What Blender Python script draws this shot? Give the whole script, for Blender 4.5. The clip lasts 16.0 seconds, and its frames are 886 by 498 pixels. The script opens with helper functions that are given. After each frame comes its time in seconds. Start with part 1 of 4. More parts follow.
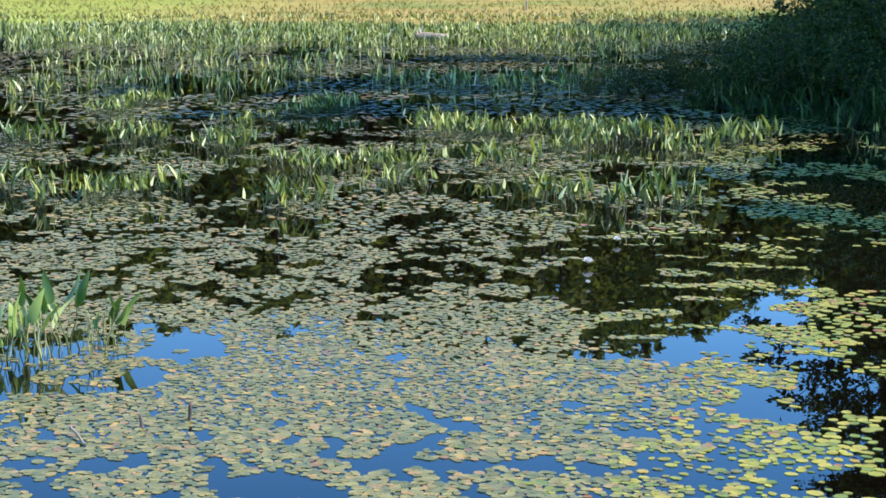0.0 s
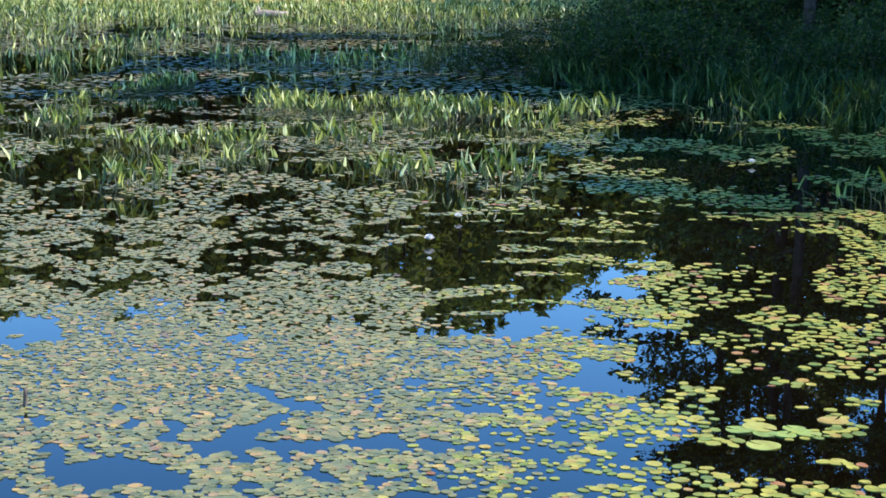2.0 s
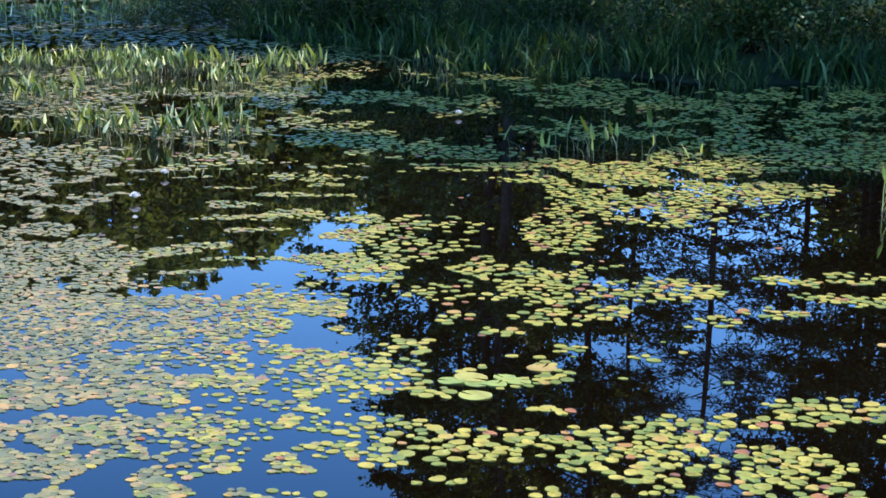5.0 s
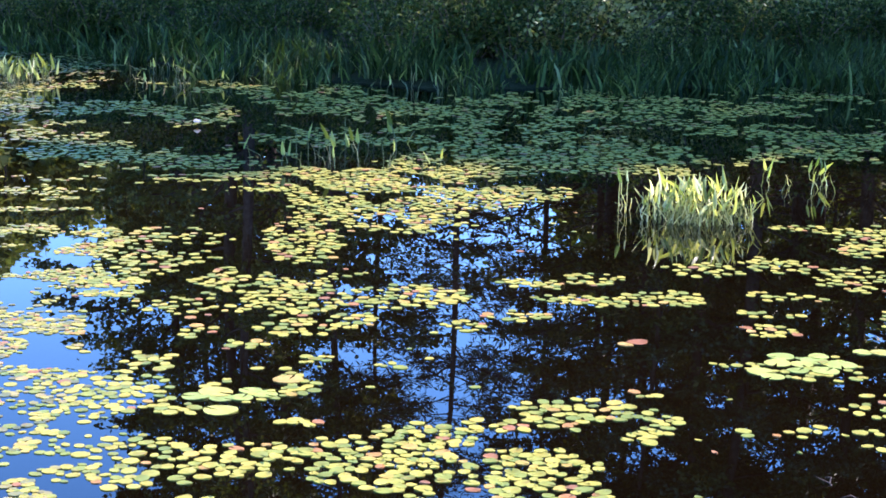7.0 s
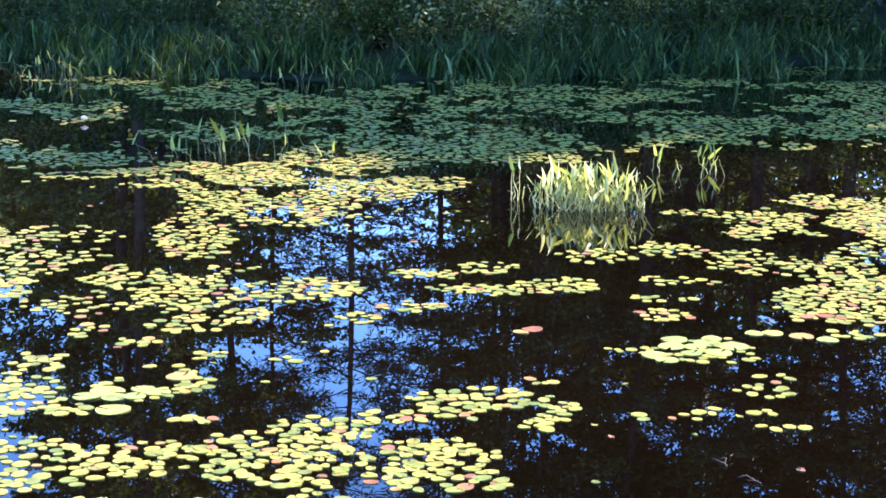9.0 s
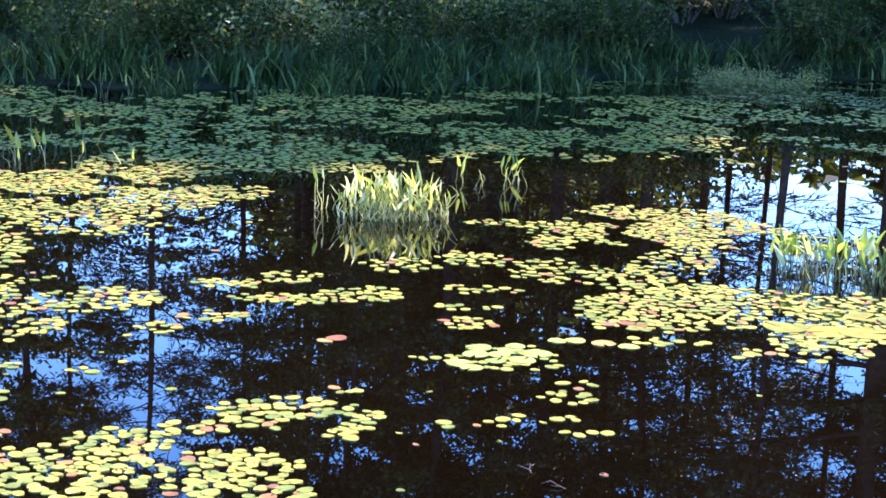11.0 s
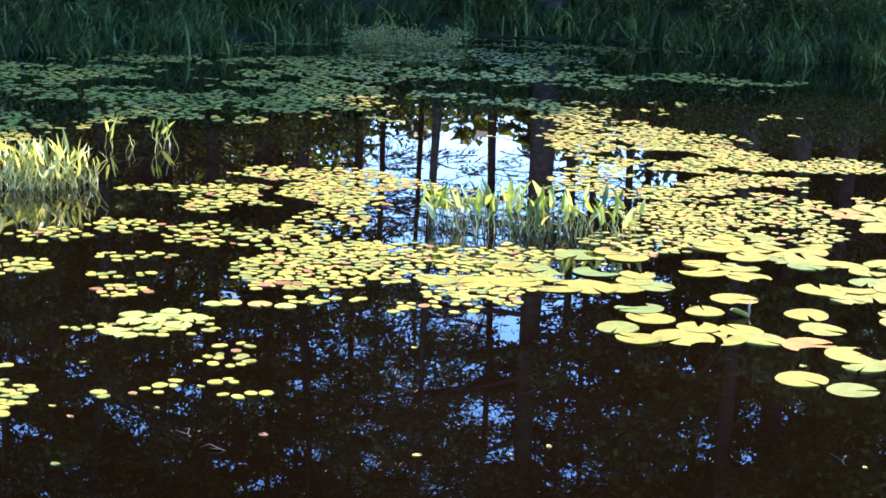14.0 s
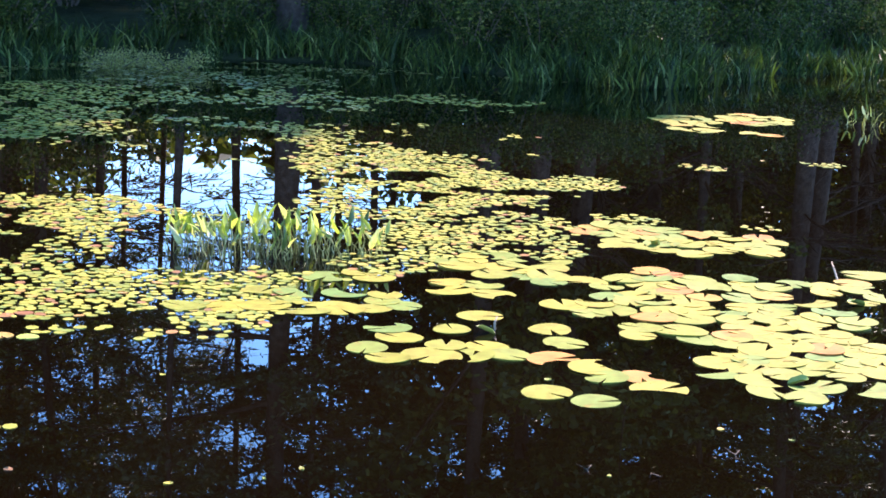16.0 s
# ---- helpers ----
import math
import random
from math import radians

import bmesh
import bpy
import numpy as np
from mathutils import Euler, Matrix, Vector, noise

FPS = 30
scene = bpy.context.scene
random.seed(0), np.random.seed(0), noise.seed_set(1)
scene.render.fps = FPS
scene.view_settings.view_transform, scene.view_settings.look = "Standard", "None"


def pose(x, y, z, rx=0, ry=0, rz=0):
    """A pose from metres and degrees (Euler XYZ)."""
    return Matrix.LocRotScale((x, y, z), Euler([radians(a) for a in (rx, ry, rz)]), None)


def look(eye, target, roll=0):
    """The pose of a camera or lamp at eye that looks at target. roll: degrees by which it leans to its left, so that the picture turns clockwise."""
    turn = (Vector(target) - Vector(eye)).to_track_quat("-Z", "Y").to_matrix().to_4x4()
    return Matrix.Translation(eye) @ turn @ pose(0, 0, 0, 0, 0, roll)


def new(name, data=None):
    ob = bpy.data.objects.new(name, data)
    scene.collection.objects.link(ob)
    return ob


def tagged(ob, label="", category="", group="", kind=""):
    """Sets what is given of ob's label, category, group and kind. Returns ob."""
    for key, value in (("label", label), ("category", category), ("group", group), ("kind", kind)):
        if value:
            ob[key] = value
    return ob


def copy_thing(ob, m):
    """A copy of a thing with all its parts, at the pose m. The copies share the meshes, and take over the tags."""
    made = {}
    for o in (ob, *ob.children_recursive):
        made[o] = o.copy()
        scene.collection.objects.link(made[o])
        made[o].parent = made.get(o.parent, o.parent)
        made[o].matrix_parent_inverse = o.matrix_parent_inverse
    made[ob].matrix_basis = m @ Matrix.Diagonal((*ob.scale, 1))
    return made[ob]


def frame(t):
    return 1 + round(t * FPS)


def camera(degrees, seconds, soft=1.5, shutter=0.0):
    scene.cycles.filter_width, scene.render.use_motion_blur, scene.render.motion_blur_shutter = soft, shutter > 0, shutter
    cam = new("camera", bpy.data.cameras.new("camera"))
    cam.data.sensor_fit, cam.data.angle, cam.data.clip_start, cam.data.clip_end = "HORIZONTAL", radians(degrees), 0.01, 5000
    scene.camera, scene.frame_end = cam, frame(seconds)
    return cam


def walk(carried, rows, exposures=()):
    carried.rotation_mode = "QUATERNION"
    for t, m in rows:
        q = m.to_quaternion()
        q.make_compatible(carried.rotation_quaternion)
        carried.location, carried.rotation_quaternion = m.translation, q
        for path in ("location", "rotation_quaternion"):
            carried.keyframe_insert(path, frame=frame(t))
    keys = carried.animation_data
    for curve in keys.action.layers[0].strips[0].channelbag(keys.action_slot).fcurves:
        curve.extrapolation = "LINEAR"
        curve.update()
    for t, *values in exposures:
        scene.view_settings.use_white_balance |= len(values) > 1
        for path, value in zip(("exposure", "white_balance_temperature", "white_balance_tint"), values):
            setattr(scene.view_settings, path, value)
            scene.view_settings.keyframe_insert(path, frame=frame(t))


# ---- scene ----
# ------------------------------------------------------------------ camera
cam = camera(30.0, 16.0, soft=1.7)
# seconds, x, y, z, pitch, roll, yaw
PATH = [
    (0, -0.102, -0.191, 2.247, -9.50, 0.00, -0.00),
    (0.5, -0.097, -0.190, 2.247, -9.69, 0.03, -1.33),
    (1, -0.091, -0.188, 2.244, -9.88, 0.09, -2.74),
    (1.5, -0.087, -0.178, 2.243, -10.04, 0.15, -4.12),
    (2, -0.084, -0.160, 2.240, -10.25, 0.15, -5.50),
    (2.5, -0.074, -0.118, 2.231, -10.49, 0.15, -6.87),
    (3, -0.061, -0.085, 2.221, -10.76, 0.12, -8.24),
    (5.5, -0.047, -0.066, 2.237, -12.03, 0.85, -17.82),
    (6, -0.041, -0.056, 2.236, -12.00, 0.96, -20.10),
    (6.5, -0.027, -0.005, 2.225, -11.74, 0.92, -22.45),
    (7, -0.014, 0.019, 2.224, -11.44, 0.92, -24.66),
    (7.5, -0.005, 0.032, 2.222, -11.31, 0.72, -26.07),
    (8, 0.003, 0.043, 2.219, -11.45, 0.42, -26.80),
    (8.2, 0.008, 0.037, 2.221, -11.53, 0.27, -27.00),
    (10.3, 0.031, 0.107, 2.172, -11.33, 1.48, -32.47),
    (10.5, 0.041, 0.117, 2.169, -11.23, 1.64, -33.29),
    (11, 0.056, 0.115, 2.160, -11.08, 1.68, -35.27),
    (11.5, 0.068, 0.124, 2.153, -11.21, 1.74, -37.31),
    (12, 0.063, 0.104, 2.154, -11.41, 1.75, -39.32),
    (12.5, 0.062, 0.092, 2.155, -11.59, 1.76, -41.35),
    (13, 0.065, 0.083, 2.157, -11.78, 1.79, -43.24),
    (13.5, 0.074, 0.086, 2.153, -11.93, 1.82, -45.25),
    (14, 0.086, 0.089, 2.150, -12.04, 1.74, -47.26),
    (14.5, 0.091, 0.093, 2.149, -12.01, 1.60, -49.27),
    (15, 0.097, 0.102, 2.146, -11.75, 1.58, -51.36),
    (15.5, 0.099, 0.086, 2.151, -11.38, 1.65, -53.57),
    (16, 0.060, 0.073, 2.157, -10.99, 2.12, -56.17),
]


def eye_pose(x, y, z, pitch, roll, yaw):
    return pose(x, y, z, 0, 0, yaw) @ pose(0, 0, 0, 90 + pitch) @ pose(0, 0, 0, 0, 0, roll)


EXPOSURES = [(0.0, 1.0, 6150, 13), (3.0, 1.08, 6050, 16), (5.5, 1.28, 6000, 27), (7.0, 1.82, 6100, 35), (8.2, 2.05, 6150, 37),
             (11.0, 2.1, 6150, 38), (14.0, 2.03, 6600, 34), (16.0, 1.93, 6900, 28)]
walk(cam, [(r[0], eye_pose(*r[1:])) for r in PATH], EXPOSURES)

# ------------------------------------------------------------------ sky and sun
SUN_AZ, SUN_EL = 88.0, 47.0          # degrees clockwise from the pond's long axis, and above the horizon
world = bpy.data.worlds.new("sky")
scene.world = world
world.use_nodes = True
wn, wl = world.node_tree.nodes, world.node_tree.links
sky = wn.new("ShaderNodeTexSky")
sky.sky_type, sky.sun_disc = "NISHITA", False
sky.sun_elevation, sky.sun_rotation = radians(SUN_EL), radians(SUN_AZ)
sky.altitude, sky.air_density, sky.dust_density, sky.ozone_density = 800, 1.0, 0.0, 3.5
wn["Background"].inputs["Strength"].default_value = 0.15
deep = wn.new("ShaderNodeHueSaturation")
deep.inputs["Hue"].default_value = 0.498
deep.inputs["Saturation"].default_value = 1.26
deep.inputs["Value"].default_value = 1.5
wl.new(sky.outputs[0], deep.inputs["Color"])
wl.new(deep.outputs[0], wn["Background"].inputs["Color"])
sun = new("sun", bpy.data.lights.new("sun", "SUN"))
sun.data.energy, sun.data.angle, sun.data.color = 5.0, radians(0.53), (1.0, 0.93, 0.82)
sa, se = radians(SUN_AZ), radians(SUN_EL)
sun.matrix_world = look((math.sin(sa) * math.cos(se) * 60, math.cos(sa) * math.cos(se) * 60, math.sin(se) * 60), (0, 0, 0))

# ------------------------------------------------------------------ materials


class Mat:
    """A small builder for node materials."""

    def __init__(self, name):
        self.m = bpy.data.materials.new(name)
        self.m.use_nodes = True
        self.n, self.l = self.m.node_tree.nodes, self.m.node_tree.links
        self.b = self.n["Principled BSDF"]
        self.out = self.n["Material Output"]

    def node(self, kind, **sets):
        nd = self.n.new(kind)
        for k, v in sets.items():
            if k in nd.inputs:
                nd.inputs[k].default_value = v
        return nd

    def coords(self, obj=True):
        if obj:
            return self.n.new("ShaderNodeTexCoord").outputs["Object"]
        return self.n.new("ShaderNodeNewGeometry").outputs["Position"]

    def noise(self, scale, detail=4.0, vec=None, rough=0.55):
        nd = self.node("ShaderNodeTexNoise", Scale=scale, Detail=detail, Roughness=rough)
        self.l.new(vec or self.coords(False), nd.inputs["Vector"])
        return nd.outputs["Fac"]

    def ramp(self, fac, stops):
        r = self.n.new("ShaderNodeValToRGB")
        e = r.color_ramp.elements
        while len(e) < len(stops):
            e.new(0.5)
        for el, (p, c) in zip(e, stops):
            el.position, el.color = p, (*c, 1)
        self.l.new(fac, r.inputs["Fac"])
        return r.outputs["Color"]

    def mix(self, a, b, fac, kind="MIX"):
        nd = self.n.new("ShaderNodeMix")
        nd.data_type, nd.blend_type = "RGBA", kind
        for sock, v in ((nd.inputs[0], fac), (nd.inputs[6], a), (nd.inputs[7], b)):
            if isinstance(v, (int, float)):
                sock.default_value = v
            elif isinstance(v, tuple):
                sock.default_value = (*v, 1)
            else:
                self.l.new(v, sock)
        return nd.outputs[2]

    def base(self, col, rough=0.6, spec=0.5):
        if isinstance(col, tuple):
            self.b.inputs["Base Color"].default_value = (*col, 1)
        else:
            self.l.new(col, self.b.inputs["Base Color"])
        self.b.inputs["Roughness"].default_value = rough
        self.b.inputs["Specular IOR Level"].default_value = spec
        return self

    def bump(self, fac, strength=0.3, dist=0.01):
        nd = self.node("ShaderNodeBump", Strength=strength, Distance=dist)
        self.l.new(fac, nd.inputs["Height"])
        self.l.new(nd.outputs[0], self.b.inputs["Normal"])
        return self

    def leaf(self, col, share=0.35, tint=(1.15, 1.2, 0.5)):
        """Lets light through: part of it comes out on the far side, yellower."""
        t = self.n.new("ShaderNodeBsdfTranslucent")
        self.l.new(self.mix(col, tint, 1.0, "MULTIPLY"), t.inputs["Color"])
        mx = self.n.new("ShaderNodeMixShader")
        mx.inputs[0].default_value = share
        self.l.new(self.b.outputs[0], mx.inputs[1])
        self.l.new(t.outputs[0], mx.inputs[2])
        self.l.new(mx.outputs[0], self.out.inputs["Surface"])
        return self

    def random(self, island=False):
        if island:
            return self.n.new("ShaderNodeNewGeometry").outputs["Random Per Island"]
        return self.n.new("ShaderNodeObjectInfo").outputs["Random"]


def pad_material(name, island, stops, rough=0.45, spec=0.18):
    k = Mat(name)
    col = k.ramp(k.random(island), stops)
    col = k.mix(col, (0.24, 0.12, 0.03), k.ramp(k.noise(14, 5), [(0.57, (0, 0, 0)), (0.74, (0.7, 0.7, 0.7))]), "MIX")
    col = k.mix(col, (0.8, 0.8, 0.8), k.ramp(k.noise(3.0, 3), [(0.3, (0.0, 0.0, 0.0)), (0.75, (0.55, 0.55, 0.55))]), "MULTIPLY")
    col = k.mix(col, (0.62, 0.55, 0.45), k.ramp(k.noise(13, 4), [(0.42, (0.0, 0.0, 0.0)), (0.7, (0.75, 0.75, 0.75))]), "MULTIPLY")
    k.base(col, rough, spec)
    k.bump(k.noise(70, 3), 0.25, 0.004)
    return k.m


# old, duller leaves on the open side of the pond; fresh yellow-green ones before the trees
OLD = [(0, (0.092, 0.111, 0.040)), (0.3, (0.143, 0.148, 0.052)), (0.6, (0.206, 0.189, 0.056)), (0.86, (0.260, 0.221, 0.064)),
       (0.91, (0.300, 0.190, 0.075)), (0.96, (0.420, 0.270, 0.060)), (1, (0.180, 0.100, 0.065))]
SHIELD = [(0.0, (0.12, 0.17, 0.038)), (0.25, (0.20, 0.225, 0.042)), (0.55, (0.285, 0.27, 0.045)), (0.88, (0.35, 0.305, 0.055)),
          (0.93, (0.34, 0.23, 0.055)), (0.97, (0.30, 0.13, 0.05)), (1.0, (0.20, 0.10, 0.05))]
LILY = [(0.0, (0.09, 0.16, 0.04)), (0.16, (0.16, 0.19, 0.034)), (0.5, (0.205, 0.195, 0.03)), (0.84, (0.25, 0.22, 0.032)), (0.92, (0.33, 0.16, 0.035)), (1.0, (0.30, 0.11, 0.035))]
GREEN_LILY = [(0.0, (0.19, 0.27, 0.06)), (0.5, (0.26, 0.32, 0.07)), (0.85, (0.32, 0.34, 0.07)), (1.0, (0.34, 0.20, 0.06))]
RED = [(0.0, (0.20, 0.08, 0.04)), (0.6, (0.30, 0.14, 0.055)), (1.0, (0.36, 0.26, 0.07))]
M_PAD = pad_material("watershield_leaf", False, SHIELD)
M_PAD_STUFF = pad_material("watershield_leaf_joined", True, SHIELD, 0.45, 0.2)
M_PAD_OLD = pad_material("old_watershield_leaf", True, OLD, 0.42, 0.34)
M_LILY = pad_material("waterlily_leaf", False, LILY, 0.6, 0.12)
M_LILY_GREEN = pad_material("green_waterlily_leaf", False, GREEN_LILY, 0.45, 0.3)
M_PAD_RED = pad_material("red_watershield_leaf", False, RED, 0.45, 0.2)

k = Mat("pond_water")
k.base(k.mix((0.0006, 0.0004, 0.0002), (0.0042, 0.0023, 0.0010), k.noise(0.35, 4)), 0.0, 0.5)
k.b.inputs["IOR"].default_value = 1.34
k.bump(k.noise(2.2, 2), 0.010, 0.02)
M_WATER = k.m


def green(name, stops, rough=0.45, share=0.35, island=False, patch=0.5, spec=0.5):
    k = Mat(name)
    col = k.ramp(k.random(island), stops)
    col = k.mix(col, (0.55, 0.6, 0.4), k.ramp(k.noise(1.1, 4), [(0.35, (0, 0, 0)), (0.7, (patch, patch, patch))]), "MULTIPLY")
    k.base(col, rough, spec)
    k.leaf(col, share)
    return k.m


# ramps run from dark to whitish to put sun highlights into the leaves
M_BLADE = green("pickerelweed_leaf", [(0, (0.03, 0.055, 0.014)), (0.4, (0.13, 0.17, 0.04)), (0.7, (0.46, 0.48, 0.12)), (1, (0.85, 0.82, 0.46))], 0.32, 0.3, True, 0.4, 0.38)
M_BLADE_PART = green("pickerelweed_leaf_single", [(0, (0.05, 0.11, 0.025)), (0.4, (0.17, 0.26, 0.055)), (0.72, (0.38, 0.45, 0.12)), (1, (0.66, 0.66, 0.36))], 0.3, 0.4, False, 0.3)
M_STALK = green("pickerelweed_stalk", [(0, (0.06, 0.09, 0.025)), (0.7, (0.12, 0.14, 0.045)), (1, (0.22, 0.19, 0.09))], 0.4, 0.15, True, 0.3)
# the palest stops paint white sun highlights onto single stalks
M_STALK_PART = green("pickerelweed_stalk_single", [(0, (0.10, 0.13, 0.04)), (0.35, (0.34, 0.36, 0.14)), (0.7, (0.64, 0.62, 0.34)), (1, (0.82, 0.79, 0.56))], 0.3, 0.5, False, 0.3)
# lighter copy of the single leaf, with the sun's glint in its colour
M_BLADE_SUNLIT = green("pickerelweed_leaf_sunlit_tint", [(0, (0.12, 0.17, 0.045)), (0.3, (0.38, 0.42, 0.14)), (0.7, (0.66, 0.65, 0.32)), (1, (0.82, 0.80, 0.55))], 0.3, 0.5, False, 0.3)
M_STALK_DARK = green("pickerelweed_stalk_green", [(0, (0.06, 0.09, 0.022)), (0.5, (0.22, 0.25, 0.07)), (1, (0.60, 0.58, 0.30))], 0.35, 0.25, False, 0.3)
M_GRASS = green("marsh_grass", [(0, (0.014, 0.032, 0.008)), (0.6, (0.034, 0.062, 0.014)), (0.88, (0.10, 0.16, 0.04)), (1, (0.34, 0.35, 0.16))], 0.5, 0.25, True, 0.6, 0.15)
M_HAY = green("meadow_grass", [(0, (0.20, 0.20, 0.05)), (0.5, (0.29, 0.23, 0.07)), (1, (0.36, 0.27, 0.10))], 0.7, 0.3, True, 0.2)
M_SHRUB = green("shrub_leaf", [(0, (0.014, 0.032, 0.007)), (0.6, (0.036, 0.066, 0.014)), (0.88, (0.10, 0.14, 0.032)), (1, (0.24, 0.22, 0.08))], 0.5, 0.3, True, 0.6, 0.12)
# bright gold puts sun flecks into the colour of yellowish bank shrubs
M_SUN_FLECK = green("yellow_sunfleck_shrub_leaf", [(0, (0.16, 0.18, 0.05)), (0.6, (0.29, 0.28, 0.09)), (1, (0.48, 0.42, 0.17))], 0.45, 0.4, True)
M_PINE = green("pine_needles", [(0, (0.034, 0.06, 0.018)), (1, (0.09, 0.13, 0.036))], 0.5, 0.2, True)
M_MAPLE = green("broad_leaf", [(0, (0.04, 0.07, 0.018)), (0.7, (0.10, 0.135, 0.035)), (1, (0.23, 0.24, 0.07))], 0.5, 0.32, True, 0.6, 0.2)
M_FAR = green("far_foliage", [(0, (0.10, 0.13, 0.045)), (0.6, (0.15, 0.18, 0.065)), (1, (0.22, 0.22, 0.09))], 0.9, 0.45, True, 0.5, 0.05)

k = Mat("bark")
col = k.ramp(k.noise(9, 6), [(0.3, (0.025, 0.018, 0.014)), (0.7, (0.085, 0.066, 0.052))])
k.base(col, 0.9, 0.2).bump(k.noise(14, 5), 0.8, 0.05)
M_BARK = k.m
k = Mat("twig_bark")
k.base(k.ramp(k.noise(20, 4), [(0.3, (0.07, 0.05, 0.04)), (0.7, (0.17, 0.14, 0.11))]), 0.85, 0.2)
M_TWIG = k.m
k = Mat("bleached_wood")
k.base(k.ramp(k.noise(6, 6), [(0.3, (0.18, 0.14, 0.10)), (0.7, (0.38, 0.31, 0.24))]), 0.8, 0.2).bump(k.noise(25, 4), 0.6, 0.02)
M_DEAD = k.m
k = Mat("petal")
k.base((0.82, 0.80, 0.76), 0.5, 0.3)
k.leaf((0.82, 0.80, 0.76), 0.3, (1, 1, 1))
M_PETAL = k.m
k = Mat("flower_heart")
k.base((0.75, 0.50, 0.06), 0.6)
M_HEART = k.m
k = Mat("meadow_ground")
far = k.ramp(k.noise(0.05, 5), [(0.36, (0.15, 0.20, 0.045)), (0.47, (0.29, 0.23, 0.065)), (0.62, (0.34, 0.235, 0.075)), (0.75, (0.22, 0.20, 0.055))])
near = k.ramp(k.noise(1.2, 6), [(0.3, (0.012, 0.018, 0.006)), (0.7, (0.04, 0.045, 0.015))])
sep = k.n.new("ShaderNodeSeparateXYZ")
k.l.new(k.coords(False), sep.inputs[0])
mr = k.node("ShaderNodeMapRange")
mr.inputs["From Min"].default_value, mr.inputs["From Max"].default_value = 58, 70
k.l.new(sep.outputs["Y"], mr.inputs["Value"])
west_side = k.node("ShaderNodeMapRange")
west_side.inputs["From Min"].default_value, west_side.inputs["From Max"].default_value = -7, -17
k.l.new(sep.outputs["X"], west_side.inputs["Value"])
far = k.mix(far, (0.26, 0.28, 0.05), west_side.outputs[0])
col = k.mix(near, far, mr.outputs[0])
col = k.mix(col, (0.62, 0.6, 0.5), k.ramp(k.noise(0.9, 6), [(0.45, (0, 0, 0)), (0.7, (0.8, 0.8, 0.8))]), "MULTIPLY")
k.base(col, 0.9, 0.15).bump(k.noise(3, 6), 1.0, 0.15)
M_GROUND = k.m

# ------------------------------------------------------------------ helpers for meshes


def mesh(name, verts, faces, mats, smooth=False):
    me = bpy.data.meshes.new(name)
    me.from_pydata([tuple(v) for v in verts], [], faces)
    for m in (mats if isinstance(mats, (list, tuple)) else [mats]):
        me.materials.append(m)
    if smooth:
        me.polygons.foreach_set("use_smooth", [True] * len(me.polygons))
    me.update()
    return me


def part(name, me, parent, label="", m=None):
    ob = new(name, me)
    ob.parent = parent
    if m is not None:
        ob.matrix_basis = m
    if label:
        tagged(ob, label)
    return ob


def thing(name, label, category, group="", m=None, kind=""):
    ob = tagged(new(name), label, category, group, kind)
    ob.empty_display_size = 0.1
    if m is not None:
        ob.matrix_basis = m
    return ob


def at(az, dist, z=0.0):
    """A place from its bearing in degrees and its distance in metres."""
    a = radians(az)
    return Vector((math.sin(a) * dist, math.cos(a) * dist, z))


class Soup:
    """Vertices and faces that are gathered into one mesh."""

    def __init__(self):
        self.v, self.f = [], []

    def add(self, verts, faces, m=None):
        o = len(self.v)
        self.v += [m @ Vector(v) for v in verts] if m is not None else [Vector(v) for v in verts]
        self.f += [tuple(i + o for i in f) for f in faces]

    def tube(self, pts, radii, sides=6, cap=True):
        o = len(self.v)
        for i, (p, r) in enumerate(zip(pts, radii)):
            p = Vector(p)
            d = (Vector(pts[min(i + 1, len(pts) - 1)]) - Vector(pts[max(i - 1, 0)])).normalized()
            a = d.cross(Vector((0.31, 0.94, 0.12))).normalized()
            b = d.cross(a)
            for s in range(sides):
                w = 2 * math.pi * s / sides
                self.v.append(p + a * (math.cos(w) * r) + b * (math.sin(w) * r))
        for i in range(len(pts) - 1):
            for s in range(sides):
                t = (s + 1) % sides
                self.f.append((o + i * sides + s, o + i * sides + t, o + (i + 1) * sides + t, o + (i + 1) * sides + s))
        if cap:
            self.f.append(tuple(o + (len(pts) - 1) * sides + s for s in range(sides)))

    def mesh(self, name, mat, smooth=False):
        return mesh(name, self.v, self.f, mat, smooth)


# ------------------------------------------------------------------ ground and water
SHORE = [(4.2, 27.6), (5.9, 25.8), (7.1, 21.9), (8.7, 19.7), (10.1, 19.2), (12.5, 18.7), (16.1, 18.8), (18.9, 19.0), (20.4, 16.7), (21.6, 14.7),
         (21.4, 12.0), (21.9, 10.8), (26.2, 10.7), (29.0, 10.0), (46, 9), (60, 2), (46, 1.2), (-12, 1.2), (-60, 6), (-75, 40), (-48, 68), (-13, 73), (0, 71.5), (13, 71), (16, 62), (13, 46), (8.0, 34)]


def shore_distance(x, y):
    """Metres outside the pond's edge; negative over the water."""
    best, inside = 1e9, False
    for (x0, y0), (x1, y1) in zip(SHORE, SHORE[1:] + SHORE[:1]):
        dx, dy = x1 - x0, y1 - y0
        u = max(0, min(1, ((x - x0) * dx + (y - y0) * dy) / (dx * dx + dy * dy)))
        best = min(best, math.hypot(x - x0 - u * dx, y - y0 - u * dy))
        if (y0 > y) != (y1 > y) and x < x0 + (y - y0) / dy * dx:
            inside = not inside
    return -best if inside else best


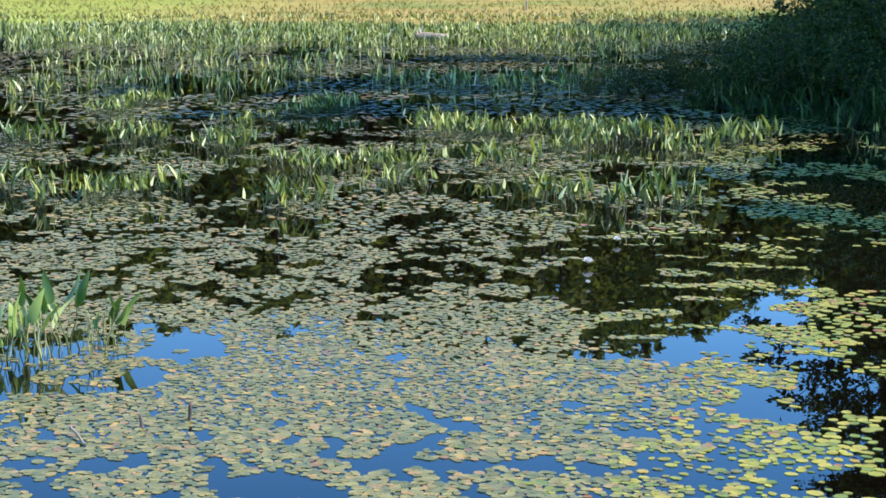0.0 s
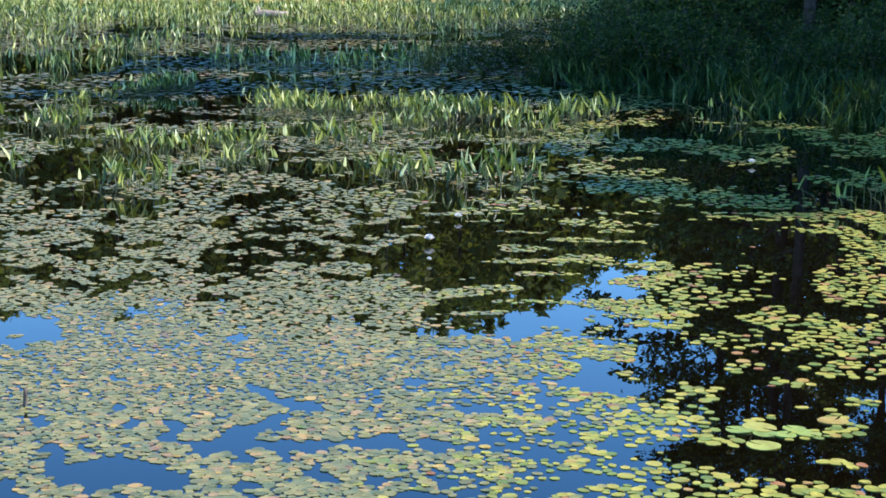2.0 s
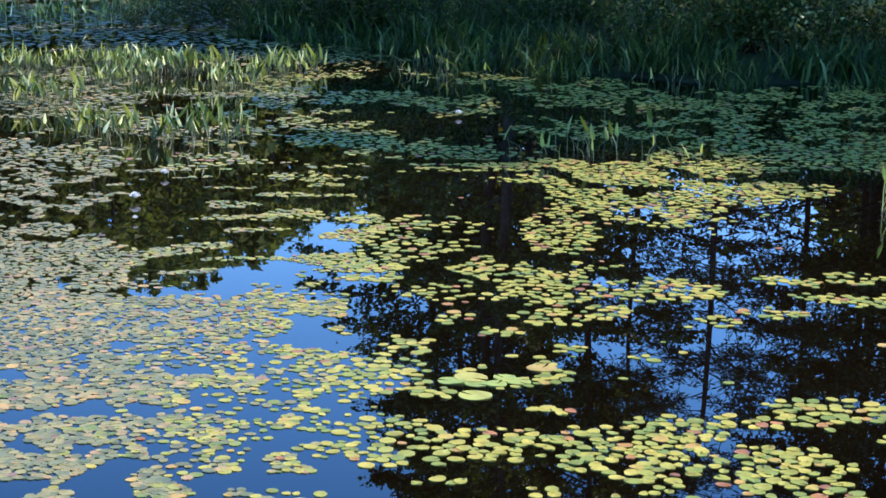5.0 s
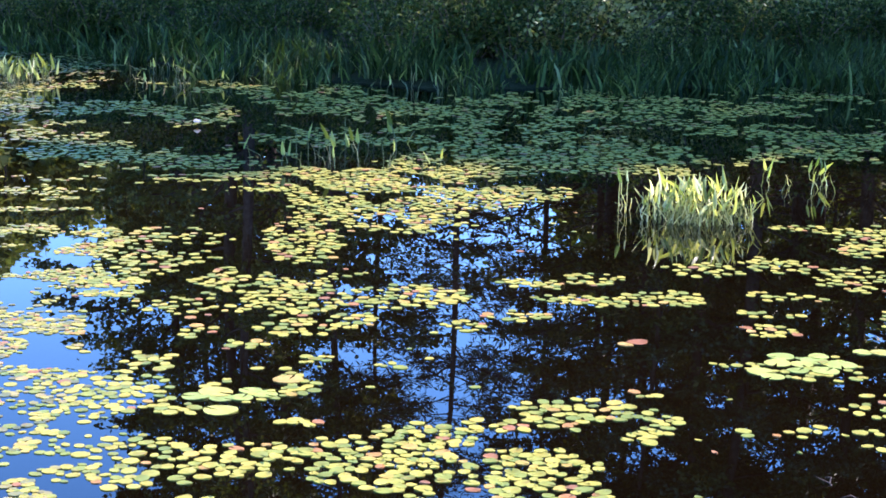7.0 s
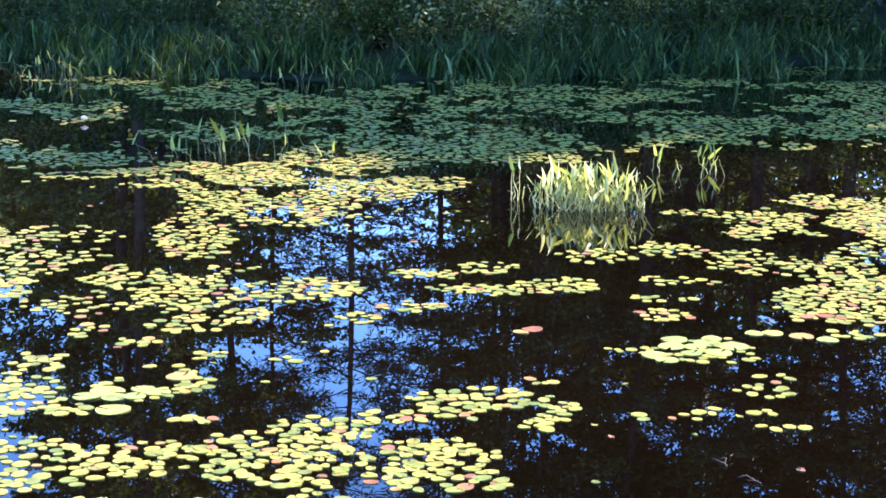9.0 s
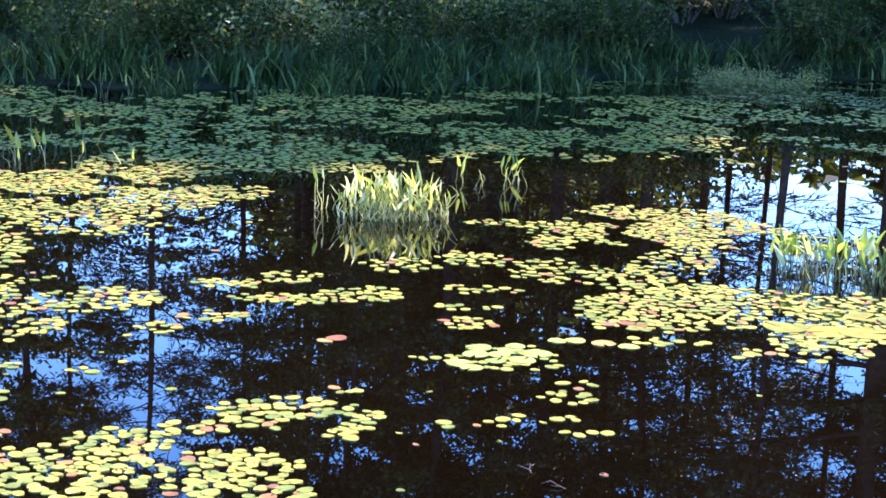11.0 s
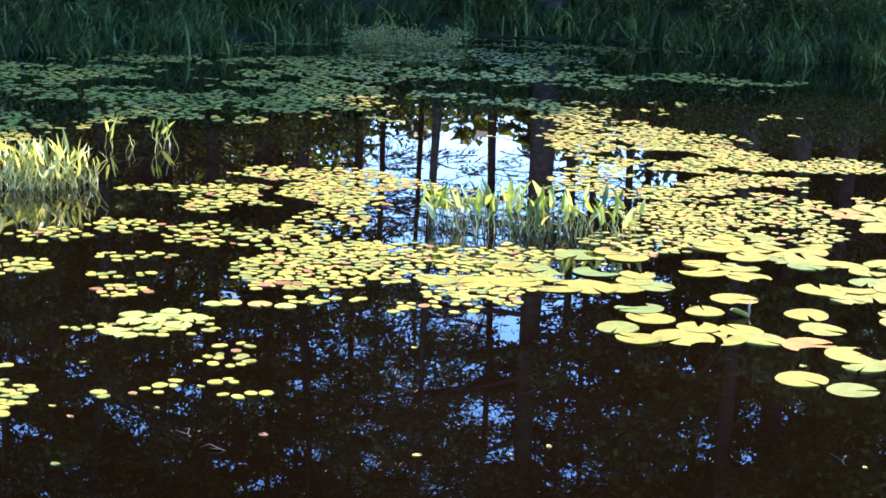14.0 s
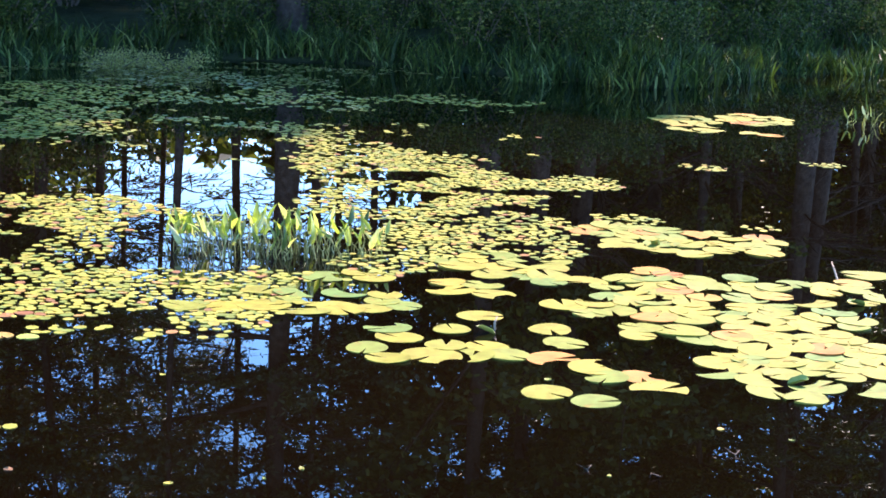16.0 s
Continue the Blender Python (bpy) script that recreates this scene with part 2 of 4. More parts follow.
def ground_height(x, y):
    d = shore_distance(x, y) + 0.35 * noise.noise(Vector((x * 0.6, y * 0.6, 0)))
    h = max(-0.7, min(0.22, d * 0.28))
    if d > 1:
        rise = 0.03 if y > 60 else 0.10
        h += min(1.6, (d - 1) * rise) + 0.10 * noise.noise(Vector((x * 0.35, y * 0.35, 5)))
    return h


def axis(lo, hi, fine_lo, fine_hi, step):
    out, v, s = [], fine_lo, step
    while v < fine_hi:
        out.append(v)
        v += step
    while v < hi:
        out.append(v)
        s *= 1.35
        v += s
    out.append(hi)
    v, s = fine_lo, step
    while v > lo:
        s *= 1.35
        v -= s
        out.append(max(v, lo))
    return sorted(set(out))


GX, GY = axis(-2500, 2500, -30, 50, 1.0), axis(-2500, 2500, 0, 82, 1.0)
gv = [(x, y, ground_height(x, y)) for y in GY for x in GX]
nx = len(GX)
gf = [(j * nx + i, j * nx + i + 1, (j + 1) * nx + i + 1, (j + 1) * nx + i) for j in range(len(GY) - 1) for i in range(nx - 1)]
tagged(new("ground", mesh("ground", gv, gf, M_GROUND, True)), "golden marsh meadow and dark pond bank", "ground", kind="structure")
tagged(new("water", mesh("water", [(-90, 0, 0), (70, 0, 0), (70, 80, 0), (-90, 80, 0)], [(0, 1, 2, 3)], M_WATER)),
       "still, dark brown pond water that mirrors the sky and trees", "water", kind="structure")

# ------------------------------------------------------------------ trees
rnd = random.Random(7)


def limb_points(start, direction, length, droop, n=5, wob=0.12):
    pts, p, d = [Vector(start)], Vector(start), Vector(direction).normalized()
    for i in range(n):
        d = (d + Vector((rnd.uniform(-wob, wob), rnd.uniform(-wob, wob), rnd.uniform(-wob, wob) - droop))).normalized()
        p = p + d * (length / n)
        pts.append(p.copy())
    return pts


def sprig(soup, p, size, flat, needles=False):
    """A small tuft of narrow leaves, or of needle bundles, round one place."""
    for _ in range(5 if needles else 3):
        d = Vector((rnd.gauss(0, 1), rnd.gauss(0, 1), rnd.gauss(0, flat))).normalized()
        s = d.cross(Vector((rnd.gauss(0, 1), rnd.gauss(0, 1), rnd.gauss(0, 1)))).normalized()
        le, w = size * rnd.uniform(0.7, 1.3), size * (rnd.uniform(0.07, 0.12) if needles else rnd.uniform(0.22, 0.4))
        soup.add([p, p + d * le * 0.5 + s * w, p + d * le, p + d * le * 0.5 - s * w], [(0, 1, 2, 3)])


def tree(kind, height, radius, bare, limbs, spread, leaves, size, mat, label, category, needles=False, twigs=3):
    """A tapered trunk, limbs and a crown of many tufts. bare: the share of the height with no live limbs."""
    root = thing(kind, label, category, "trees on the bank")
    tr, cr = Soup(), Soup()
    n = 10
    pts = [Vector((0.25 * math.sin(i * 0.7) * i / n, 0.25 * math.cos(i * 0.9) * i / n, height * i / n - 0.3 * (i == 0))) for i in range(n + 1)]
    tr.tube(pts, [radius * (1.25 if i == 0 else 1) * (1 - 0.9 * i / n) for i in range(n + 1)], 9)
    for i in range(limbs):
        live = i >= limbs * 0.25
        u = bare + (1 - bare) * ((i - limbs * 0.25) / (limbs * 0.75)) ** 0.9 if live else rnd.uniform(0.12, bare)
        u = min(u, 0.98)
        k = u * n
        a, b = pts[int(k)], pts[min(int(k) + 1, n)]
        p = a.lerp(b, k - int(k))
        ang = i * 2.4 + rnd.uniform(-0.4, 0.4)
        le = spread * (1.05 - 0.75 * (u - bare) / (1 - bare)) * rnd.uniform(0.6, 1.15) if live else spread * rnd.uniform(0.25, 0.6)
        up = rnd.uniform(-0.1, 0.35) if kind == "pine_tree" else rnd.uniform(0.2, 0.8)
        lp = limb_points(p, (math.cos(ang), math.sin(ang), up), le, 0.05, 5)
        r0 = radius * (0.28 if live else 0.14) * (1 - 0.6 * u)
        tr.tube(lp, [max(0.008, r0 * (1 - 0.16 * j)) for j in range(6)], 5, False)
        # upper crown, out of view, is thickened to throw more shade on the pond
        full = 1.0 if u < 0.62 else 1.7
        for _ in range(twigs):
            j = rnd.randint(1, 4)
            dr = (lp[j + 1] - lp[j]).normalized() + Vector((rnd.uniform(-0.9, 0.9), rnd.uniform(-0.9, 0.9), rnd.uniform(-0.3, 0.3)))
            sp = limb_points(lp[j], dr, le * 0.4, 0.03, 3)
            tr.tube(sp, [max(0.006, r0 * 0.35), 0.012, 0.008, 0.004], 4, False)
            if live:
                for _ in range(int(full * leaves / limbs / (twigs + 1))):
                    q = sp[rnd.randint(1, 3)] + Vector((rnd.gauss(0, 0.17), rnd.gauss(0, 0.17), rnd.gauss(0, 0.07)))
                    sprig(cr, q, size, 0.5, needles)
        if live:
            for _ in range(int(full * leaves / limbs / (twigs + 1))):
                j = rnd.uniform(1.5, 5)
                q = lp[int(j)].lerp(lp[min(5, int(j) + 1)], j - int(j)) + Vector((rnd.gauss(0, 0.2), rnd.gauss(0, 0.2), rnd.gauss(0, 0.08)))
                sprig(cr, q, size, 0.5, needles)
    part("trunk", tr.mesh("trunk", M_BARK, True), root)
    tagged(part("crown", cr.mesh("crown", mat), root), kind="stuff")
    return root


PINE_A = tree("pine_tree", 16, 0.20, 0.26, 40, 3.4, 9400, 0.115, M_PINE, "tall dark pine with bare lower limbs behind the bank", "tree")
PINE_B = tree("pine_tree", 15, 0.10, 0.24, 40, 2.5, 3800, 0.115, M_PINE, "slim dark pine with a sparse crown on the bank", "tree")
MAPLE_A = tree("maple_tree", 15, 0.15, 0.14, 44, 3.6, 10500, 0.115, M_MAPLE, "dark broad-leaved tree with a deep crown on the bank", "tree")
MAPLE_B = tree("maple_tree", 13, 0.11, 0.10, 40, 2.6, 7000, 0.11, M_MAPLE, "leafy young broad-leaved tree close to the water", "tree")
PINE_D = tree("pine_tree", 19, 0.085, 0.30, 66, 3.0, 16000, 0.12, M_PINE, "thin tall pine with a bare lower trunk on the bank", "tree")
PINE_L = tree("pine_tree", 18, 0.085, 0.20, 96, 3.3, 6800, 0.19, M_PINE, "slim pine with open, lacy layered limbs on the bank", "tree", True, 6)
PINE_C = tree("pine_tree", 21, 0.24, 0.22, 70, 3.4, 4800, 0.20, M_PINE, "very tall pine with a thick straight trunk on the bank", "tree", True, 5)
for o in (PINE_L, PINE_D, PINE_A, PINE_B, PINE_C, MAPLE_A, MAPLE_B):
    o.matrix_basis = pose(0, 0, 0)

# kind, bearing, distance, scale
# n at 17.8 and m at 71.4 are added to shade the bank
TREES_WEST = [("m", 17.2, 35, 1.1), ("n", 15.6, 37, 1.1), ("m", 19.4, 35, 1.1), ("n", 20.6, 31, 0.9), ("l", 22.6, 38, 0.95), ("l", 25.2, 31.5, 0.95), ("l", 28.3, 37, 0.95), ("m", 31.8, 33, 0.9),
              ("q", 30.2, 37, 1.0), ("m", 33.9, 31, 0.9), ("p", 35.5, 31, 0.85), ("m", 36.9, 35, 1.0), ("q", 32.4, 30, 0.8), ("n", 17.8, 28, 0.9)]
TREES_EAST = [("m", 39.2, 33.5, 1.0), ("p", 40.9, 34, 1.0), ("p", 42.3, 33, 0.9), ("l", 44.2, 35, 1.25), ("d", 47.0, 29, 0.95), ("l", 48.8, 36, 1.25), ("l", 45.0, 40, 1.0), ("l", 46.4, 42, 1.0), ("t", 50.7, 29, 1.0), ("d", 52.4, 31, 1.0), ("q", 51.5, 30, 1.0),
              ("d", 53.6, 32, 1.0), ("l", 54.4, 34, 1.0), ("p", 56.2, 34, 1.1), ("n", 57.6, 29.0, 1.55), ("n", 59.4, 30.5, 1.55), ("m", 61.0, 32, 1.3), ("n", 55.4, 35, 1.2), ("m", 61.4, 34, 1.0), ("m", 63.4, 35, 1.0), ("n", 65.0, 33, 1.0), ("m", 66.2, 38, 1.0),
              ("t", 68.45, 33, 0.9), ("t", 69.1, 34, 0.95), ("q", 70.0, 41, 1.1), ("m", 71.4, 38, 1.25), ("m", 70.4, 44, 1.2), ("m", 73.5, 45, 1.1)]
TREES_BACK = [("m", 16, 46, 1.1), ("p", 18.6, 46, 1.1), ("m", 31.5, 44, 1.2), ("p", 34, 42, 1.1), ("m", 37, 44, 1.1), ("p", 39.2, 43, 1.1), ("m", 58.6, 41, 1.2), ("m", 60.0, 46, 1.2), ("m", 61.5, 41, 1.1),
              ("m", 62.6, 48, 1.2), ("m", 64.6, 44, 1.1), ("m", 66, 50, 1.2), ("m", 70.6, 47, 1.1), ("m", 72.5, 52, 1.2), ("m", 76, 54, 1.2), ("m", 30.6, 40, 1.1), ("m", 37.6, 39, 1.0), ("n", 41.2, 37, 1.0)]
MODELS = {"l": PINE_L, "p": PINE_A, "t": PINE_C, "d": PINE_D, "q": PINE_B, "m": MAPLE_A, "n": MAPLE_B}
used = set()
for kind, az, dist, s in TREES_WEST + TREES_EAST + TREES_BACK:
    p = at(az, dist)
    m = pose(p.x, p.y, ground_height(p.x, p.y), rnd.uniform(-1.5, 1.5), rnd.uniform(-1.5, 1.5), rnd.uniform(0, 360)) @ Matrix.Scale(s, 4)
    if kind in used:
        copy_thing(MODELS[kind], m)
    else:
        used.add(kind)
        MODELS[kind].matrix_basis = m

# the wooded hill far behind the meadow, seen only in the water
ff = Soup()
ftr = Soup()
for i in range(190):
    az = -19 + 33.5 * i / 190 + rnd.uniform(-0.3, 0.3)
    dist = rnd.uniform(112, 150)
    crest = 23.0 + 1.0 * math.sin(az * 0.32 + 0.6) - max(0, az - 8) * 0.7 - max(0, -az - 2) * 0.10
    top = crest * dist / 112 * rnd.uniform(0.89, 1.03)
    base = at(az, dist, 0.5)
    ftr.tube([base, base + Vector((0, 0, top * 0.8))], [0.3, 0.08], 5)
    pointed = rnd.random() < 0.45
    for _ in range(1250):
        u = rnd.uniform(0.0, 1)
        r = (3.2 if pointed else 4.2) * ((1 - u) ** 0.8 if pointed else math.sqrt(max(0.02, 1 - (u * 1.9 - 0.9) ** 2))) * rnd.uniform(0.5, 1)
        w = rnd.uniform(0, 6.283)
        c = base + Vector((math.cos(w) * r, math.sin(w) * r, top * u))
        s = rnd.uniform(0.16, 0.36)
        vs = [c + Vector((rnd.gauss(0, s), rnd.gauss(0, s), rnd.gauss(0, s * 0.7))) for _ in range(4)]
        ff.add(vs, [(0, 1, 2), (0, 2, 3)])
# thick undergrowth and young trees behind the bank
under, utr = Soup(), Soup()
for i in range(520):
    az = 13.4 + 66 * i / 520 + rnd.uniform(-0.4, 0.4)
    dist = rnd.uniform(48, 76)
    top = dist * (0.19 if az < 21 else 0.12 if az < 29 else 0.20 if az < 42 else 0.12 if az < 44.5 else 0.095 if az < 50 else 0.10 if az < 54 else 0.12 if az < 56 else 0.22) * rnd.uniform(0.55, 1.1)
    base = at(az, dist, 0.6)
    utr.tube([base, base + Vector((0, 0, top * 0.85))], [0.10, 0.03], 5)
    for _ in range(int(150 + 22 * top)):
        u = rnd.uniform(0.02, 1)
        r = (0.9 + 0.10 * top) * math.sqrt(max(0.03, 1 - (u * 1.6 - 0.6) ** 2)) * rnd.uniform(0.3, 1.1)
        w = rnd.uniform(0, 6.283)
        c = base + Vector((math.cos(w) * r, math.sin(w) * r, top * u))
        s = rnd.uniform(0.09, 0.19)
        vs = [c + Vector((rnd.gauss(0, s), rnd.gauss(0, s), rnd.gauss(0, s * 0.8))) for _ in range(4)]
        under.add(vs, [(0, 1, 2), (0, 2, 3)])
brush = thing("undergrowth", "dense dark young trees and brush behind the bank", "woods", kind="stuff")
part("foliage", under.mesh("undergrowth_foliage", M_MAPLE), brush)
part("trunks", utr.mesh("undergrowth_trunks", M_BARK), brush)
wood = thing("far_woods", "sunlit olive-green mixed woods on a far hill", "woods", kind="stuff")
part("crowns", ff.mesh("far_crowns", M_FAR), wood)
part("trunks", ftr.mesh("far_trunks", M_BARK), wood)

# ------------------------------------------------------------------ shrubs and grass on the bank


def shrub(name, label, mat, height, width, leaves, size, stems=9):
    root = thing(name, label, "shrub", "shrubs on the bank")
    st, lf = Soup(), Soup()
    for i in range(stems):
        w = i * 2.4
        pts = limb_points((0.1 * math.cos(w), 0.1 * math.sin(w), -0.1), (math.cos(w) * width * 0.8, math.sin(w) * width * 0.8, height), height * rnd.uniform(0.8, 1.2), 0.0, 5, 0.2)
        st.tube(pts, [0.018, 0.015, 0.012, 0.009, 0.006, 0.004], 4, False)
        for _ in range(leaves // stems):
            j = rnd.uniform(1, 4.99)
            q = pts[int(j)].lerp(pts[int(j) + 1], j - int(j)) + Vector((rnd.gauss(0, width * 0.16), rnd.gauss(0, width * 0.16), rnd.gauss(0, height * 0.08)))
            d = Vector((rnd.gauss(0, 1), rnd.gauss(0, 1), rnd.gauss(0.2, 0.6))).normalized()
            s = d.cross(Vector((rnd.gauss(0, 1), rnd.gauss(0, 1), rnd.gauss(0, 1)))).normalized() * size * 0.3
            lf.add([q, q + d * size * 0.5 + s, q + d * size, q + d * size * 0.5 - s], [(0, 1, 2, 3)])
    tagged(part("branchwork", st.mesh("branchwork", M_TWIG), root), kind="stuff")
    tagged(part("foliage", lf.mesh("foliage", mat), root), kind="stuff")
    return root


def tuft(name, label, mat, height, count, radius, lean=0.35, broad=1.0):
    root = thing(name, label, "grass", "grass tufts on the bank")
    gs = Soup()
    for _ in range(count):
        w, r = rnd.uniform(0, 6.283), radius * math.sqrt(rnd.random())
        p = Vector((math.cos(w) * r, math.sin(w) * r, -0.05))
        h = height * rnd.uniform(0.55, 1.1)
        d = Vector((rnd.gauss(0, lean), rnd.gauss(0, lean), 1)).normalized()
        s = Vector((rnd.gauss(0, 1), rnd.gauss(0, 1), 0)).normalized() * rnd.uniform(0.008, 0.018) * broad
        bend = Vector((d.x, d.y, -0.25)) * h * 0.35
        gs.add([p - s, p + s, p + d * h * 0.55 + s, p + d * h * 0.55 - s, p + d * h + bend], [(0, 1, 2, 3), (3, 2, 4)])
    tagged(part("foliage", gs.mesh("foliage", mat), root), kind="stuff")
    return root


SHRUBS = [shrub("shrub", "low dense green leafy shrub on the bank", M_SHRUB, 1.15, 0.9, 1500, 0.078),
          shrub("shrub", "tall dark leafy shrub at the water's edge", M_SHRUB, 1.7, 1.0, 1800, 0.092, 11),
          shrub("shrub", "small spreading yellow-green shrub with sun flecks put into its leaf colour", M_SUN_FLECK, 0.8, 1.0, 1400, 0.058)]
TUFTS = [tuft("grass_tuft", "broad-bladed green rushes at the water's edge", M_GRASS, 0.46, 30, 0.40, 0.3, 1.7),
         tuft("grass_tuft", "tall green marsh grass at the water's edge", M_GRASS, 0.55, 90, 0.42, 0.32),
         tuft("grass_tuft", "arching green sedge tuft on the bank", M_GRASS, 0.5, 100, 0.4, 0.35)]


def place(model, first, x, y, z, turn, s):
    m = pose(x, y, z, 0, 0, turn) @ Matrix.Scale(s, 4)
    if model in first:
        return copy_thing(model, m)
    first.add(model)
    model.matrix_basis = m
    return model


first = set()
EDGE = SHORE[-3:] + SHORE[:15]
for off, step, pool in ((-0.5, 1.6, TUFTS[:1]), (-0.1, 0.8, TUFTS), (0.35, 0.75, TUFTS[1:]), (0.7, 0.8, TUFTS[1:]), (1.1, 1.1, SHRUBS[:1]), (1.7, 1.2, SHRUBS[:2]), (2.7, 1.3, SHRUBS[:2]), (4.0, 1.6, SHRUBS[:2] * 3 + SHRUBS[2:]), (5.6, 2.0, SHRUBS[1:2])):
    for (x0, y0), (x1, y1) in zip(EDGE, EDGE[1:]):
        le = math.hypot(x1 - x0, y1 - y0)
        ox, oy = (y1 - y0) / le, -(x1 - x0) / le
        if shore_distance((x0 + x1) / 2 + ox, (y0 + y1) / 2 + oy) < 0:
            ox, oy = -ox, -oy
        for i in range(int(le / step)):
            u = (i + rnd.random()) / (le / step)
            d = off + rnd.uniform(-0.4, 0.5)
            if y0 + u * (y1 - y0) > (33 if off < 1 else 38):
                continue
            x, y = x0 + u * (x1 - x0) + ox * d, y0 + u * (y1 - y0) + oy * d
            place(rnd.choice(pool), first, x, y, ground_height(x, y), rnd.uniform(0, 360), rnd.uniform(0.6, 1.2))

# a dark stand of tall shrubs where the bank turns towards the meadow
# the low ones at bearings 5 to 9 stand in for a shadow wedge
for az, dist, s in [(11.2, 30, 1.0), (12.4, 29, 1.15), (13.6, 30, 1.2), (14.8, 29.5, 1.3), (11.9, 33, 1.15), (13.2, 33, 1.3), (14.4, 34, 1.4), (10.6, 34, 0.9), (9.9, 31, 0.75), (9.0, 30, 0.75), (8.0, 30, 0.65), (7.0, 30, 0.55), (6.0, 29.8, 0.5), (5.0, 30, 0.4), (10.2, 28.6, 0.8), (11.4, 27.6, 0.8), (12.8, 27.2, 0.9), (14.2, 26.6, 0.9)]:
    p = at(az, dist)
    place(SHRUBS[1], first, p.x, p.y, max(0, ground_height(p.x, p.y)), rnd.uniform(0, 360), s)
for az, dist, s in [(12.2, 31, 0.22), (13.6, 31.5, 0.26), (15.0, 31, 0.25), (11.2, 32, 0.17), (14.3, 30, 0.24)]:
    p = at(az, dist)
    copy_thing(MAPLE_B, pose(p.x, p.y, ground_height(p.x, p.y), 0, 0, az * 50) @ Matrix.Scale(s, 4))
# gold shrubs stand in for sun dapples along the bank
for az, dist, s in [(27.2, 23.6, 1.2), (28.2, 24.2, 1.4), (29.3, 24.0, 1.3), (30.4, 24.4, 1.1), (26.0, 24.6, 1.1), (34.8, 26.4, 1.3), (36.0, 26.6, 1.2), (44.6, 24.6, 0.5), (45.4, 24.9, 0.4), (46.8, 24.4, 0.5), (24.0, 24.0, 1.0), (39.0, 28.0, 1.2)]:
    p = at(az, dist)
    place(SHRUBS[2], first, p.x, p.y, max(-0.05, ground_height(p.x, p.y)), rnd.uniform(0, 360), s)

# taller shrubs between the trunks
for i in range(44):
    az = 15.5 + 52 * (i + rnd.random()) / 44
    p = at(az, rnd.uniform(29.5, 34) + (3 if az > 57 else 0))
    place(SHRUBS[1], first, p.x, p.y, max(0, ground_height(p.x, p.y)), rnd.uniform(0, 360), rnd.uniform(0.8, 1.0) if 45 < az < 54.5 else rnd.uniform(1.2, 1.6))

# hay-coloured grass of the meadow
hs = Soup()
for _ in range(5000):
    y = 71.5 + 28 * rnd.random() ** 1.6
    x = rnd.uniform(-0.3, 0.26) * y
    p = Vector((x, y, ground_height(x, y)))
    h = rnd.uniform(0.08, 0.22)
    s = Vector((1, rnd.uniform(-0.5, 0.5), 0)).normalized() * rnd.uniform(0.02, 0.06)
    tip = p + Vector((rnd.gauss(0, 0.1), rnd.gauss(0, 0.1), h))
    hs.add([p - s, p + s, tip], [(0, 1, 2)])
tagged(new("meadow_grass", hs.mesh("meadow_grass", M_HAY)), "dry golden meadow grass beyond the pond", "grass", kind="stuff")

# ------------------------------------------------------------------ pickerelweed


def blade(length, width, fold, curl):
    """A lance-shaped leaf with a heart-shaped foot, folded along its rib; it grows up along z."""
    prof = [(-0.10, 0.55), (0.05, 0.95), (0.30, 1.0), (0.60, 0.72), (0.85, 0.34), (1.0, 0.0)]
    v, f = [], []
    for u, w in prof:
        y = curl * u * u * length
        v += [(-w * width / 2, y + fold * w * width, u * length), (0, y, u * length), (w * width / 2, y + fold * w * width, u * length)]
    for i in range(len(prof) - 1):
        a = i * 3
        f += [(a, a + 1, a + 4, a + 3), (a + 1, a + 2, a + 5, a + 4)]
    return v, f


def stalk_points(p, h, lean):
    top = p + Vector((lean.x, lean.y, h))
    mid = p.lerp(top, 0.5) + Vector((lean.x * -0.12, lean.y * -0.12, 0))
    return [Vector((p.x, p.y, -0.12)), mid, top]


def clump_model(count, rx, height, leafy, label):
    """A clump as two meshes: its stalks and its leaves."""
    root = thing("pickerelweed_clump", label, "water plant", "pickerelweed clumps")
    st, lf = Soup(), Soup()
    for _ in range(count):
        w, r = rnd.uniform(0, 6.283), rx * math.sqrt(rnd.random())
        p = Vector((math.cos(w) * r, math.sin(w) * r, 0))
        h = height * rnd.uniform(0.35, 0.85)
        pts = stalk_points(p, h, Vector((rnd.gauss(0, 0.07), rnd.gauss(0, 0.07), 0)))
        st.tube(pts, [0.006, 0.005, 0.004], 3, False)
        if rnd.random() < leafy:
            v, f = blade(rnd.uniform(0.10, 0.20), rnd.uniform(0.022, 0.042), rnd.uniform(0.1, 0.5), rnd.uniform(-0.4, 0.5))
            m = Matrix.Translation(pts[2]) @ pose(0, 0, 0, rnd.gauss(0, 19), rnd.gauss(0, 19), rnd.uniform(0, 360))
            lf.add(v, f, m)
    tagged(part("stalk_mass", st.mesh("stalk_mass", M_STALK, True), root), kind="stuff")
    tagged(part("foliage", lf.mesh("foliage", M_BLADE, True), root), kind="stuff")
    return root


CLUMPS = [clump_model(46, 0.40, 0.20, 0.95, "green pickerelweed clump with upright leaves in the shallows"),
          clump_model(28, 0.36, 0.19, 0.95, "sunlit pickerelweed clump standing in the pond"),
          clump_model(64, 0.46, 0.22, 0.97, "dense pickerelweed clump with lance-shaped leaves")]
SPARSE = clump_model(9, 0.35, 0.28, 0.6, "thin group of pickerelweed stalks among the pads")
